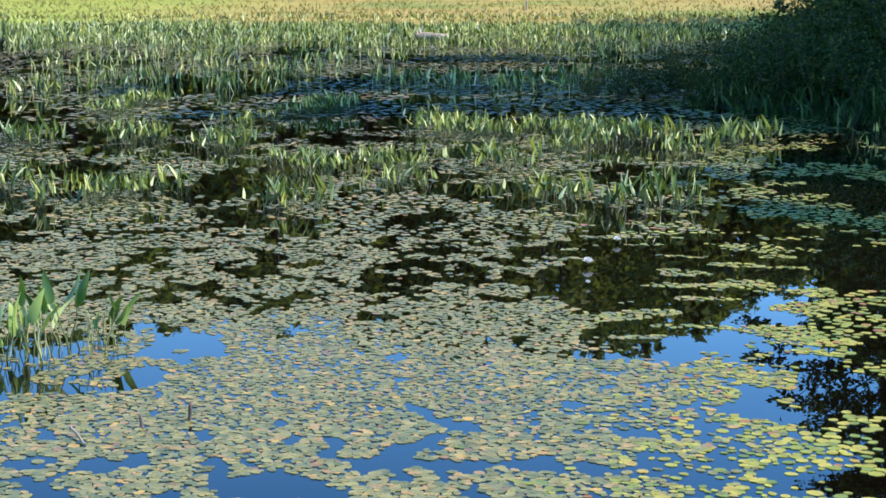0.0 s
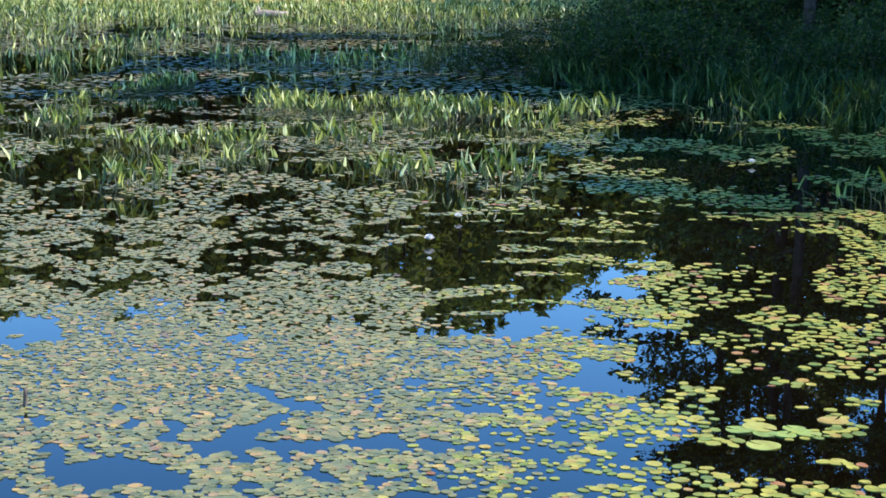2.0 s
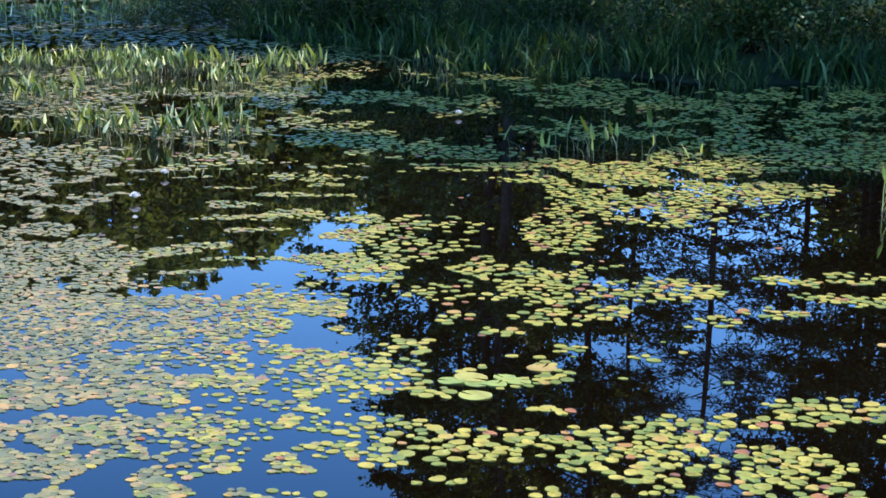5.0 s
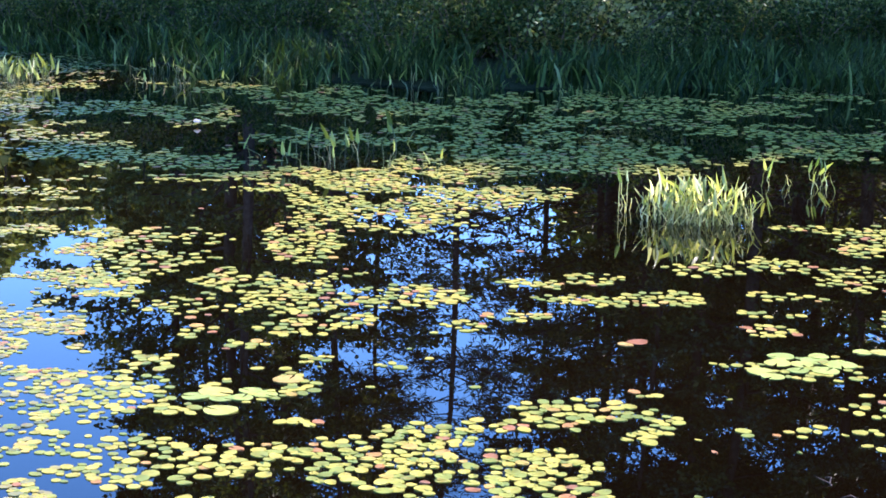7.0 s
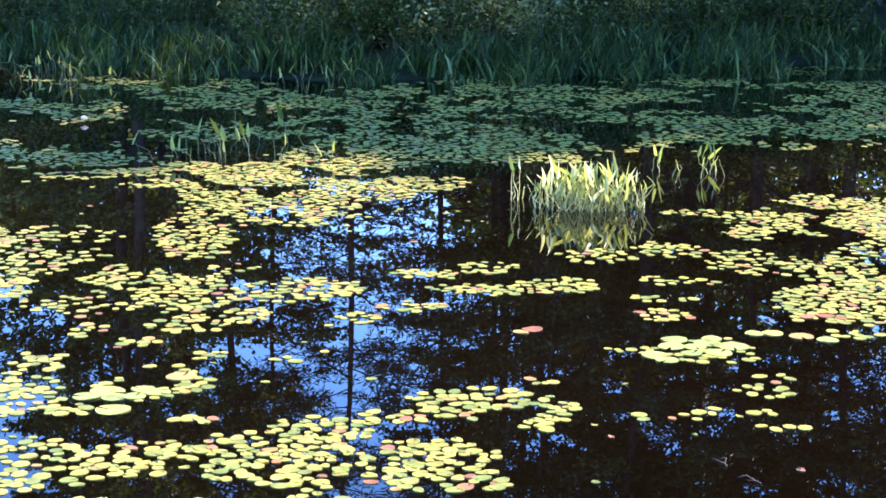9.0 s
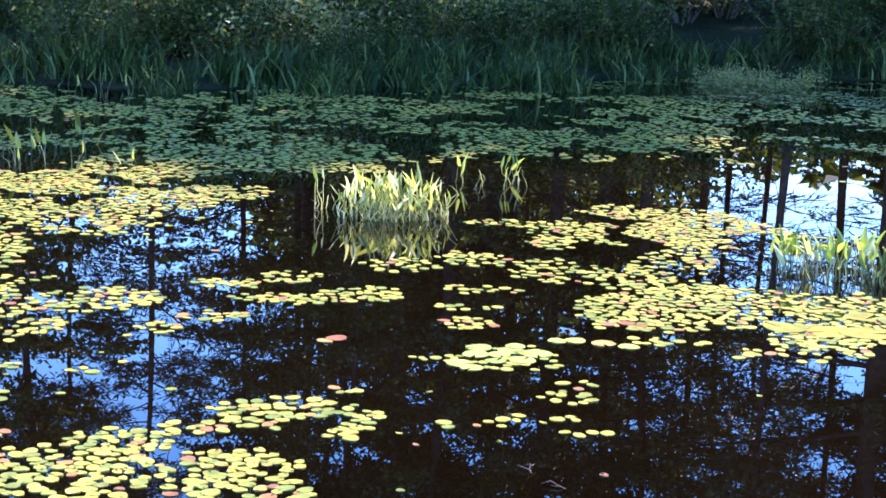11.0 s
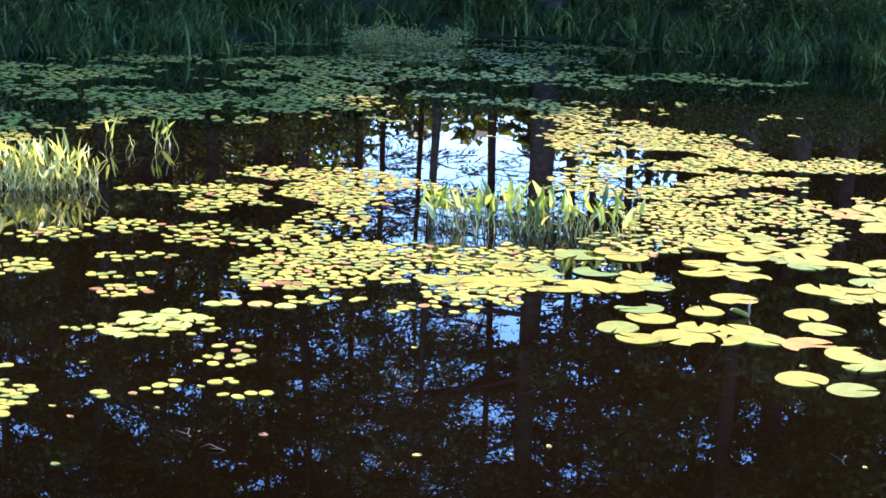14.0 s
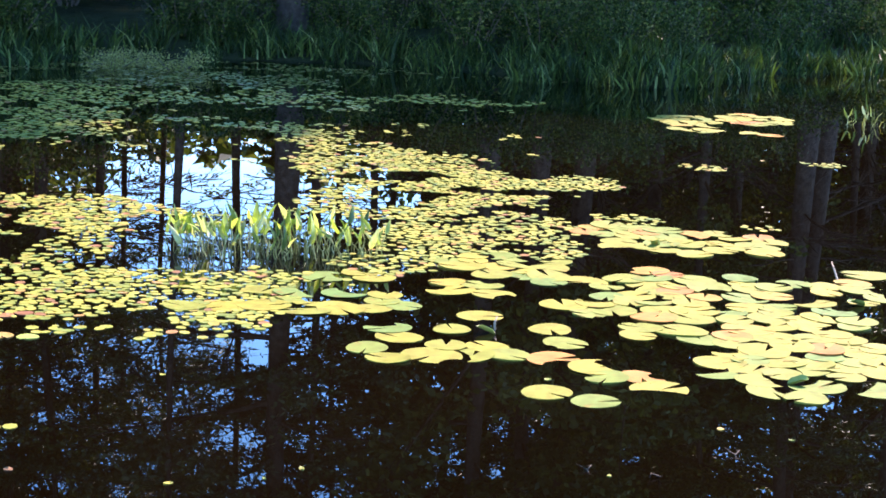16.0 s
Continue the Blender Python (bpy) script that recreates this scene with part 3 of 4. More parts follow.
# stands of clumps: bearing, distance, half width, half depth
STANDS_A = [(-14.5, 17.38, 0.37, 0.92), (-11.3, 17.16, 0.42, 1.61), (-9.0, 21.61, 0.46, 1.29), (-11.0, 27.69, 0.58, 1.39), (-14.9, 22.83, 0.32, 1.18), (-5.6, 18.37, 0.45, 1.16),
            (-3.2, 18.85, 0.4, 1.01), (-4.3, 15.62, 0.44, 0.78), (-4.6, 26.71, 0.75, 1.54), (-7.2, 25.77, 0.54, 1.43), (-0.7, 23.69, 0.67, 1.23), (1.3, 23.7, 0.67, 1.4),
            (3.2, 22.89, 0.64, 1.8), (5.2, 21.79, 0.61, 1.78), (7.1, 21.51, 0.61, 1.72), (9.1, 22.35, 0.47, 1.7), (-1.2, 19.1, 0.34, 0.57), (0.8, 18.82, 0.27, 0.67),
            (2.4, 15.99, 0.34, 0.49), (5.1, 15.84, 0.39, 0.48), (7.1, 15.7, 0.28, 0.39), (-10.1, 21.68, 0.61, 0.86), (-2.0, 17.3, 0.3, 0.47), (-13.2, 16.83, 0.3, 0.53)]
STANDS_B = [(-13.0, 32.67, 1.03, 1.92), (-10.5, 34.04, 1.08, 2.09), (-14.1, 31.3, 0.55, 1.46), (-8.1, 32.15, 0.91, 1.26), (-6.3, 37.51, 1.58, 2.14), (-3.3, 42.12, 1.48, 2.16),
            (-1.0, 33.48, 1.18, 2.06), (1.3, 32.64, 1.03, 1.97), (3.3, 33.53, 0.83, 2.42), (5.0, 35.41, 1.0, 2.29), (-12.4, 40.46, 1.42, 1.95), (-8.9, 42.57, 1.65, 1.9),
            (-14.0, 55.76, 1.18, 4.12), (-11.4, 55.19, 2.14, 4.08), (-7.9, 53.32, 2.06, 3.85), (-4.5, 56.58, 2.19, 4.36), (-1.8, 52.0, 2.01, 3.7), (1.8, 52.01, 2.01, 3.7),
            (5.1, 48.38, 1.87, 3.19), (7.0, 56.84, 1.8, 4.87), (-9.4, 72.61, 3.07, 6.29), (-3.7, 68.11, 2.64, 5.61), (2.2, 64.71, 2.96, 5.07), (5.7, 63.14, 2.22, 4.81)]
STANDS_C = [(18.6, 14.94, 0.26, 0.42), (20.0, 14.92, 0.21, 0.28), (23.7, 14.64, 0.06, 0.27), (21.4, 15.4, 0.05, 0.37), (15.2, 23.55, 0.5, 2.14), (17.2, 22.43, 0.47, 1.55),
            (10.6, 27.85, 0.59, 1.17), (23.5, 21.77, 0.61, 1.45)]
STANDS_D = [(30.9, 21.76, 0.54, 1.04), (26.7, 21.46, 0.91, 1.0), (23.8, 22.84, 0.72, 1.44), (33.8, 22.81, 0.64, 1.63), (38.5, 22.21, 0.47, 0.77), (51.8, 27.62, 0.39, 2.38),
            (53.9, 28.13, 0.59, 3.09), (56.0, 27.47, 0.77, 2.93), (58.8, 26.01, 0.73, 2.61), (54.2, 29.4, 0.62, 2.72), (58.9, 29.26, 0.82, 4.08), (57.0, 25.6, 0.6, 0.4), (59.0, 24.6, 0.6, 0.4), (61.0, 24.4, 0.6, 0.5), (63.0, 24.4, 0.5, 0.5), (65.0, 25.6, 0.5, 0.8), (67.5, 28.2, 0.6, 0.5), (69.5, 29.0, 0.6, 0.4), (61.5, 25.6, 1.0, 0.6), (64.5, 26.4, 0.8, 0.6)]


def stand(rows, per, pool, limit):
    for az, dist, hw, hd in rows:
        area = math.pi * hw * hd
        n = max(1, min(limit, round(area * per)))
        a = radians(az)
        side, out = Vector((math.cos(a), -math.sin(a), 0)), Vector((math.sin(a), math.cos(a), 0))
        for _ in range(n):
            w, r = rnd.uniform(0, 6.283), math.sqrt(rnd.random())
            p = at(az, dist) + side * (math.cos(w) * r * hw) + out * (math.sin(w) * r * hd)
            place(rnd.choice(pool), first, p.x, p.y, max(0, ground_height(p.x, p.y)), rnd.uniform(0, 360), rnd.uniform(0.8, 1.15))


stand(STANDS_A, 1.0, CLUMPS, 4)
stand(STANDS_C, 1.2, [SPARSE], 3)
stand(STANDS_D, 1.6, TUFTS, 3)
bed_leaves = Soup()
for az, dist, hw, hd in STANDS_B:
    a = radians(az)
    side, out = Vector((math.cos(a), -math.sin(a), 0)), Vector((math.sin(a), math.cos(a), 0))
    for _ in range(int(min(640, math.pi * hw * hd * (8 if dist < 45 else 9 if dist < 60 else 10)))):
        w, r = rnd.uniform(0, 6.283), math.sqrt(rnd.random()) * rnd.uniform(0.8, 1.25)
        p = at(az, dist) + side * (math.cos(w) * r * hw) + out * (math.sin(w) * r * hd)
        h = rnd.uniform(0.06, 0.22) if dist < 45 else rnd.uniform(0.02, 0.10)
        s = rnd.uniform(0.7, 1.2)
        v, f = blade(0.22 * s, 0.044 * s, rnd.uniform(0.1, 0.5), rnd.uniform(-0.3, 0.4))
        bed_leaves.add(v, f, pose(p.x, p.y, h, rnd.gauss(0, 18), rnd.gauss(0, 18), rnd.uniform(0, 360)))
        bed_leaves.tube([(p.x, p.y, -0.05), (p.x + rnd.gauss(0, 0.03), p.y, h + 0.02)], [0.009, 0.007], 3, False)
for _ in range(5200):
    y = rnd.uniform(59, 75)
    x = rnd.uniform(-0.29, 0.20) * y
    h, s = rnd.uniform(0.04, 0.14), rnd.uniform(0.7, 1.3)
    v, f = blade(0.22 * s, 0.06 * s, rnd.uniform(0.1, 0.5), rnd.uniform(-0.3, 0.4))
    bed_leaves.add(v, f, pose(x, y, max(0, ground_height(x, y)) + h - 0.08, rnd.gauss(0, 25), rnd.gauss(0, 25), rnd.uniform(0, 360)))
tagged(new("reed_bed", bed_leaves.mesh("reed_bed", M_BLADE, True)), "wide beds of green pickerelweed towards the meadow", "water plant", kind="stuff")

LEAF_MESHES = [mesh("leaf", *blade(rnd.uniform(0.14, 0.24), rnd.uniform(0.032, 0.062), rnd.uniform(0.15, 0.6), rnd.uniform(-0.4, 0.5)), M_BLADE_PART, True) for _ in range(10)]
LEAF_SUNLIT = [mesh("leaf", *blade(rnd.uniform(0.15, 0.24), rnd.uniform(0.03, 0.05), rnd.uniform(0.15, 0.6), rnd.uniform(-0.4, 0.5)), M_BLADE_SUNLIT, True) for _ in range(8)]
LEAF_BROAD = [mesh("leaf", *blade(rnd.uniform(0.15, 0.22), rnd.uniform(0.045, 0.078), rnd.uniform(0.1, 0.5), rnd.uniform(-0.3, 0.5)), M_BLADE_PART, True) for _ in range(8)]
STALK_MESHES, STALK_DARK = [], []
for _ in range(6):
    s = Soup()
    s.tube([(0, 0, -0.12), (rnd.gauss(0, 0.012), rnd.gauss(0, 0.012), 0.12), (rnd.gauss(0, 0.02), rnd.gauss(0, 0.02), 0.28), (0, 0, 0.42)], [0.0075, 0.007, 0.006, 0.005], 5, False)
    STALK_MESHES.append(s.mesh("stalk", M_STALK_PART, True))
    STALK_DARK.append(s.mesh("stalk", M_STALK_DARK, True))


def near_clump(az, dist, hw, hd, count, height, leafy, label, seed, leaf_size=0.9, lean=11, stalks=None, leaves=None):
    r_ = random.Random(seed)
    p0 = at(az, dist)
    root = thing("pickerelweed_clump", label, "water plant", "pickerelweed clumps", pose(p0.x, p0.y, 0, 0, 0, -az))
    for _ in range(count):
        w, r = r_.uniform(0, 6.283), math.sqrt(r_.random())
        x, y = math.cos(w) * r * hw, math.sin(w) * r * hd
        h = height * (0.35 + 0.6 * r_.random() ** 0.8) * (1 - 0.25 * r * r)
        girth = r_.uniform(0.32, 0.72)
        turn = pose(x, y, 0, r_.gauss(0, lean), r_.gauss(0, lean), r_.uniform(0, 360)) @ Matrix.Diagonal((girth, girth, h / 0.42, 1))
        part("stalk", r_.choice(stalks or STALK_MESHES), root, "", turn)
        if r_.random() < leafy:
            top = turn @ Vector((0, 0, 0.42))
            part("leaf", r_.choice(leaves or LEAF_MESHES), root, "", Matrix.Translation(top) @ pose(0, 0, 0, r_.gauss(0, 22), r_.gauss(0, 22), r_.uniform(0, 360)) @ Matrix.Scale(leaf_size * r_.uniform(0.6, 1.1), 4))
    return root


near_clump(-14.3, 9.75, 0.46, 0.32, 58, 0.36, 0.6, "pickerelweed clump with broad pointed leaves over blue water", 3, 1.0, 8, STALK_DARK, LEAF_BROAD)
near_clump(33.4, 12.35, 0.43, 0.24, 180, 0.31, 0.6, "crowded sunlit pickerelweed clump with pale stalks, sun highlights in its colours", 4, 0.74, 17, None, LEAF_SUNLIT)
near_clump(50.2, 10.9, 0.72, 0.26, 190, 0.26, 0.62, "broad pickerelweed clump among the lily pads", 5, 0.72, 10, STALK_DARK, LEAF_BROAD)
near_clump(36.9, 14.2, 0.34, 0.4, 16, 0.23, 0.7, "few bent pickerelweed stalks beside a clump", 6, 0.8)
near_clump(31.0, 12.6, 0.10, 0.1, 7, 0.30, 0.4, "few outlying bent pickerelweed stalks", 8, 0.7, 22)
near_clump(70.2, 20.6, 0.28, 0.3, 16, 0.24, 0.6, "small drooping water plant among a few pads", 9, 0.9, 24)

# ------------------------------------------------------------------ floating leaves
# mats of pads: bearing, distance, half width, half depth
MATS_A = [(14.8, 11.38, 0.44, 0.37), (19.6, 11.33, 0.24, 0.73), (23.2, 12.97, 0.78, 1.21), (26.9, 13.42, 0.47, 0.42), (20.0, 13.55, 0.57, 0.29), (17.2, 10.09, 0.71, 0.25),
            (16.0, 9.46, 0.37, 0.37), (19.4, 9.5, 0.27, 0.37), (23.2, 9.58, 0.34, 0.27), (19.4, 8.81, 0.22, 0.19), (21.4, 8.97, 0.14, 0.16), (16.0, 8.72, 0.18, 0.15),
            (17.4, 8.46, 0.12, 0.09), (27.1, 9.13, 0.19, 0.11), (25.3, 8.87, 0.12, 0.13), (27.8, 9.96, 0.21, 0.13), (30.0, 10.15, 0.18, 0.17), (29.4, 9.57, 0.27, 0.12),
            (31.9, 9.63, 0.24, 0.15), (14.8, 14.04, 0.99, 0.22), (22.0, 14.22, 1.3, 0.45), (11.0, 13.58, 0.43, 0.26), (10.4, 11.82, 0.46, 0.22)]
MATS_B = [(13.6, 10.6, 0.22, 0.55), (13.2, 9.91, 0.17, 0.32), (14.8, 10.78, 0.34, 0.28), (14.2, 8.18, 0.12, 0.17), (13.1, 7.66, 0.24, 0.3), (14.9, 7.33, 0.13, 0.09),
            (17.7, 7.62, 0.24, 0.17), (19.2, 7.68, 0.11, 0.2), (16.7, 7.3, 0.03, 0.05), (13.9, 6.62, 0.28, 0.3), (17.7, 6.59, 0.23, 0.19), (20.8, 6.65, 0.14, 0.22),
            (23.8, 6.9, 0.22, 0.16), (23.4, 6.62, 0.14, 0.15), (26.7, 7.08, 0.15, 0.08), (29.2, 7.33, 0.26, 0.16), (32.0, 7.21, 0.15, 0.17), (27.9, 6.64, 0.21, 0.11),
            (27.9, 6.32, 0.24, 0.19), (23.5, 6.3, 0.13, 0.14), (22.0, 6.24, 0.09, 0.06), (19.3, 6.03, 0.08, 0.06), (15.4, 6.12, 0.12, 0.05), (22.9, 8.04, 0.1, 0.06)]
MATS_C = [(23.5, 6.06, 0.09, 0.05), (24.9, 6.0, 0.08, 0.05), (30.0, 6.18, 0.11, 0.08), (11.2, 6.49, 0.14, 0.11), (20.5, 6.33, 0.07, 0.08), (9.6, 9.2, 0.39, 0.35),
            (7.9, 8.18, 0.52, 0.2), (4.9, 7.87, 0.39, 0.51), (9.9, 7.59, 0.4, 0.48), (6.8, 6.78, 0.31, 0.35), (3.0, 6.7, 0.14, 0.3), (6.5, 6.34, 0.18, 0.12),
            (9.3, 5.95, 0.17, 0.07), (4.1, 9.05, 0.48, 0.66), (10.7, 6.92, 0.15, 0.16), (19.6, 8.15, 0.17, 0.06), (19.9, 7.09, 0.2, 0.04)]
MATS_D = [(33.7, 10.57, 0.22, 0.22), (36.2, 10.82, 0.21, 0.27), (30.0, 9.54, 0.17, 0.12), (32.6, 9.72, 0.21, 0.18), (36.5, 9.92, 0.21, 0.12), (38.8, 10.54, 0.22, 0.36),
            (39.4, 11.99, 0.25, 0.46), (38.9, 11.52, 0.16, 0.21), (41.3, 12.96, 0.23, 0.32), (42.1, 12.26, 0.43, 0.35), (44.2, 12.27, 0.52, 0.72), (41.6, 10.48, 0.26, 0.44),
            (43.8, 9.92, 0.45, 0.39), (43.0, 9.44, 0.43, 0.32), (41.1, 9.58, 0.2, 0.44), (36.1, 9.0, 0.14, 0.15), (37.9, 8.32, 0.2, 0.22), (36.1, 8.22, 0.09, 0.17),
            (43.1, 8.83, 0.19, 0.1), (39.6, 7.67, 0.11, 0.19), (38.8, 7.28, 0.15, 0.05), (37.0, 7.21, 0.1, 0.09), (32.1, 7.2, 0.15, 0.13), (31.6, 6.99, 0.1, 0.12)]
MATS_E = [(29.6, 7.33, 0.18, 0.17), (28.9, 7.15, 0.2, 0.1), (26.7, 7.04, 0.12, 0.07), (35.6, 7.13, 0.05, 0.04), (40.4, 7.11, 0.1, 0.06), (34.3, 8.25, 0.09, 0.07),
            (40.4, 7.94, 0.04, 0.09), (31.8, 7.65, 0.08, 0.08), (23.7, 6.83, 0.22, 0.17), (23.5, 6.54, 0.23, 0.17), (21.8, 6.57, 0.19, 0.14), (28.3, 6.51, 0.21, 0.21),
            (28.1, 6.27, 0.26, 0.13), (20.5, 6.38, 0.09, 0.1), (36.1, 9.42, 0.23, 0.07), (37.4, 12.24, 0.34, 0.12), (49.2, 9.77, 0.31, 0.6), (48.2, 9.02, 0.25, 0.23)]
MATS_F = [(41.2, 12.32, 0.43, 0.73), (44.0, 12.38, 0.52, 0.74), (45.5, 12.06, 0.64, 0.47), (43.5, 11.15, 0.24, 0.3), (42.6, 10.3, 0.47, 0.38), (43.6, 9.67, 0.44, 0.45),
            (42.0, 9.35, 0.26, 0.28), (45.6, 10.01, 0.35, 0.33), (49.9, 9.89, 0.45, 0.38), (48.4, 9.05, 0.25, 0.34), (46.2, 8.68, 0.43, 0.1), (53.3, 15.27, 0.65, 0.92),
            (56.2, 14.48, 0.92, 0.99), (54.3, 12.85, 0.68, 1.06), (57.2, 13.35, 0.47, 0.84), (60.0, 14.38, 0.46, 0.26), (55.3, 11.51, 0.32, 0.63), (54.0, 10.65, 0.34, 0.37)]
MATS_G = [(53.3, 16.19, 0.46, 0.5), (54.7, 14.92, 0.84, 1.07), (56.3, 13.56, 0.62, 1.03), (57.9, 14.11, 0.65, 0.58), (60.8, 14.5, 0.31, 0.4), (57.3, 12.15, 0.64, 0.72),
            (56.3, 11.44, 0.4, 0.53), (62.4, 12.72, 0.27, 0.21), (65.0, 15.92, 0.22, 0.2), (68.9, 16.65, 0.21, 0.17), (59.3, 11.36, 0.32, 0.37),
            (67.0, 12.71, 0.13, 0.13)]

LILIES_A = [(62.8, 12.0, 0.42, 0.46), (65.2, 11.95, 0.5, 0.45), (58.3, 10.73, 0.38, 0.37), (59.9, 10.34, 0.22, 0.17), (57.0, 9.98, 0.18, 0.19), (54.2, 9.59, 0.14, 0.27),
            (52.8, 10.2, 0.22, 0.17), (51.2, 9.33, 0.43, 0.17), (63.3, 10.25, 0.4, 0.51), (64.9, 9.85, 0.42, 0.47), (62.0, 9.55, 0.34, 0.3), (67.2, 10.49, 0.22, 0.35),
            (68.1, 9.74, 0.41, 0.45), (70.2, 10.54, 0.22, 0.35), (66.3, 9.13, 0.39, 0.24), (63.5, 9.13, 0.16, 0.16), (67.9, 8.53, 0.39, 0.47), (70.1, 8.77, 0.25, 0.55)]
LILIES_B = [(51.6, 9.7, 0.5, 0.12), (48.6, 9.35, 0.4, 0.08), (64.4, 20.0, 0.55, 0.7), (66.4, 20.5, 0.6, 0.7), (64.6, 19.0, 0.3, 0.2), (66.8, 19.0, 0.2, 0.15), (54.4, 8.77, 0.12, 0.18), (55.6, 8.93, 0.19, 0.13), (53.3, 8.42, 0.12, 0.06), (55.2, 8.31, 0.23, 0.19), (57.4, 8.45, 0.27, 0.18), (60.0, 8.37, 0.13, 0.08),
            (57.2, 9.3, 0.1, 0.09), (59.9, 9.05, 0.11, 0.09), (61.4, 8.24, 0.1, 0.09), (62.8, 8.07, 0.2, 0.13), (60.0, 7.71, 0.1, 0.09), (61.5, 7.65, 0.1, 0.07),
            (64.0, 7.97, 0.1, 0.1), (68.3, 7.94, 0.17, 0.12), (70.8, 8.23, 0.13, 0.11), (70.3, 11.17, 0.18, 0.16), (60.4, 8.76, 0.14, 0.16)]


def pad_points(notch, sides, rng, oval=1.0):
    """The outline of a floating leaf of radius 1, with a slit of the given half angle."""
    out = []
    a2, a3, p2, p3 = rng.uniform(0, 0.06), rng.uniform(0, 0.04), rng.uniform(0, 6), rng.uniform(0, 6)
    for i in range(sides):
        w = notch + (2 * math.pi - 2 * notch) * i / (sides - 1)
        r = 1 + a2 * math.cos(2 * w + p2) + a3 * math.cos(3 * w + p3) + 0.012 * rng.uniform(-1, 1)
        out.append((math.cos(w) * r, math.sin(w) * r * oval))
    return out


def pad_mesh(name, mat, rng, oval, notch, lift, sides=18):
    """A floating leaf with a thin rim, a shallow dish and a wavy edge."""
    ring = pad_points(notch, sides, rng, oval)
    turn = rng.uniform(0, 6)
    wob = [lift * (0.45 + 0.45 * math.sin(2 * 6.283 * i / sides + turn) + 0.12 * rng.random()) for i in range(sides)]
    v = [(0.04 if notch else 0, 0, 0.016)]
    v += [(x * 0.6, y * 0.6, 0.016 + 0.3 * w_) for (x, y), w_ in zip(ring, wob)]
    v += [(x, y, 0.018 + w_) for (x, y), w_ in zip(ring, wob)]
    v += [(x, y, 0.018 + w_) for (x, y), w_ in zip(ring, wob)]
    v += [(x * 0.99, y * 0.99, -0.005) for x, y in ring]
    n, f = sides, []
    last = n - 1 if notch else n
    for i in range(last):
        j = (i + 1) % n
        f += [(0, 1 + i, 1 + j), (1 + i, 1 + n + i, 1 + n + j, 1 + j), (1 + 2 * n + i, 1 + 3 * n + i, 1 + 3 * n + j, 1 + 2 * n + j)]
    return mesh(name, v, f, mat, True)


rp = random.Random(21)
PADS = [pad_mesh("watershield_pad", M_PAD, rp, rp.uniform(0.7, 0.9), 0, 0.03) for _ in range(6)]
LILYPADS = [pad_mesh("lily_pad", M_LILY, rp, rp.uniform(0.9, 1.0), rp.uniform(0.05, 0.22), rp.choice((0.02, 0.03, 0.05)), 30) for _ in range(8)]
taken = {}


def free(x, y, r, share=0.82):
    """True where a pad of radius r would not lie too far over another."""
    cx, cy = int(x // 0.3), int(y // 0.3)
    for i in (-1, 0, 1):
        for j in (-1, 0, 1):
            for px, py, pr in taken.get((cx + i, cy + j), ()):
                if (px - x) ** 2 + (py - y) ** 2 < ((pr + r) * share) ** 2:
                    return False
    taken.setdefault((cx, cy), []).append((x, y, r))
    return True


def ellipse(az, dist, hw, hd, rng):
    a = radians(az)
    w, r = rng.uniform(0, 6.283), math.sqrt(rng.random()) * rng.uniform(0.85, 1.15)
    return at(az, dist) + Vector((math.cos(a), -math.sin(a), 0)) * (math.cos(w) * r * hw) + Vector((math.sin(a), math.cos(a), 0)) * (math.sin(w) * r * hd)


pads, lilies = [], []
greens, reds = [], []
for az, dist, hw, hd in [(17.0, 7.55, 0.20, 0.12), (19.2, 7.75, 0.10, 0.08), (37.5, 8.40, 0.24, 0.16), (36.2, 8.20, 0.09, 0.10), (40.6, 8.72, 0.24, 0.08), (16.7, 7.3, 0.02, 0.02)]:
    n = max(1, round(hw * hd * math.pi / 0.010))
    for _ in range(n * 4):
        p = ellipse(az, dist, hw, hd, rp)
        r = rp.uniform(0.05, 0.085)
        if n > 0 and free(p.x, p.y, r, 0.72):
            greens.append((p.x, p.y, r))
            n -= 1
for az, dist, hw, hd in [(35.7, 9.05, 0.12, 0.07), (37.2, 9.0, 0.04, 0.03), (41.6, 9.2, 0.10, 0.08), (31.6, 8.6, 0.10, 0.05)]:
    n = max(1, round(hw * hd * math.pi / 0.008))
    for _ in range(n * 4):
        p = ellipse(az, dist, hw, hd, rp)
        r = rp.uniform(0.035, 0.06)
        if n > 0 and free(p.x, p.y, r, 0.8):
            reds.append((p.x, p.y, r))
            n -= 1
for az, dist, hw, hd in LILIES_B:
    n = max(1, round(hw * hd * math.pi / 0.024))
    for _ in range(n * 4):
        p = ellipse(az, dist, hw * 0.8, hd * 0.8, rp)
        r = rp.uniform(0.115, 0.16)
        if n > 0 and free(p.x, p.y, r, 0.66):
            lilies.append((p.x, p.y, r))
            n -= 1
for az, dist, hw, hd in LILIES_A:
    n = max(1, round(hw * hd * math.pi / 0.030))
    for _ in range(n * 4):
        p = ellipse(az, dist, hw, hd, rp)
        r = rp.uniform(0.10, 0.155)
        if n > 0 and free(p.x, p.y, r, 0.62):
            lilies.append((p.x, p.y, r))
            n -= 1
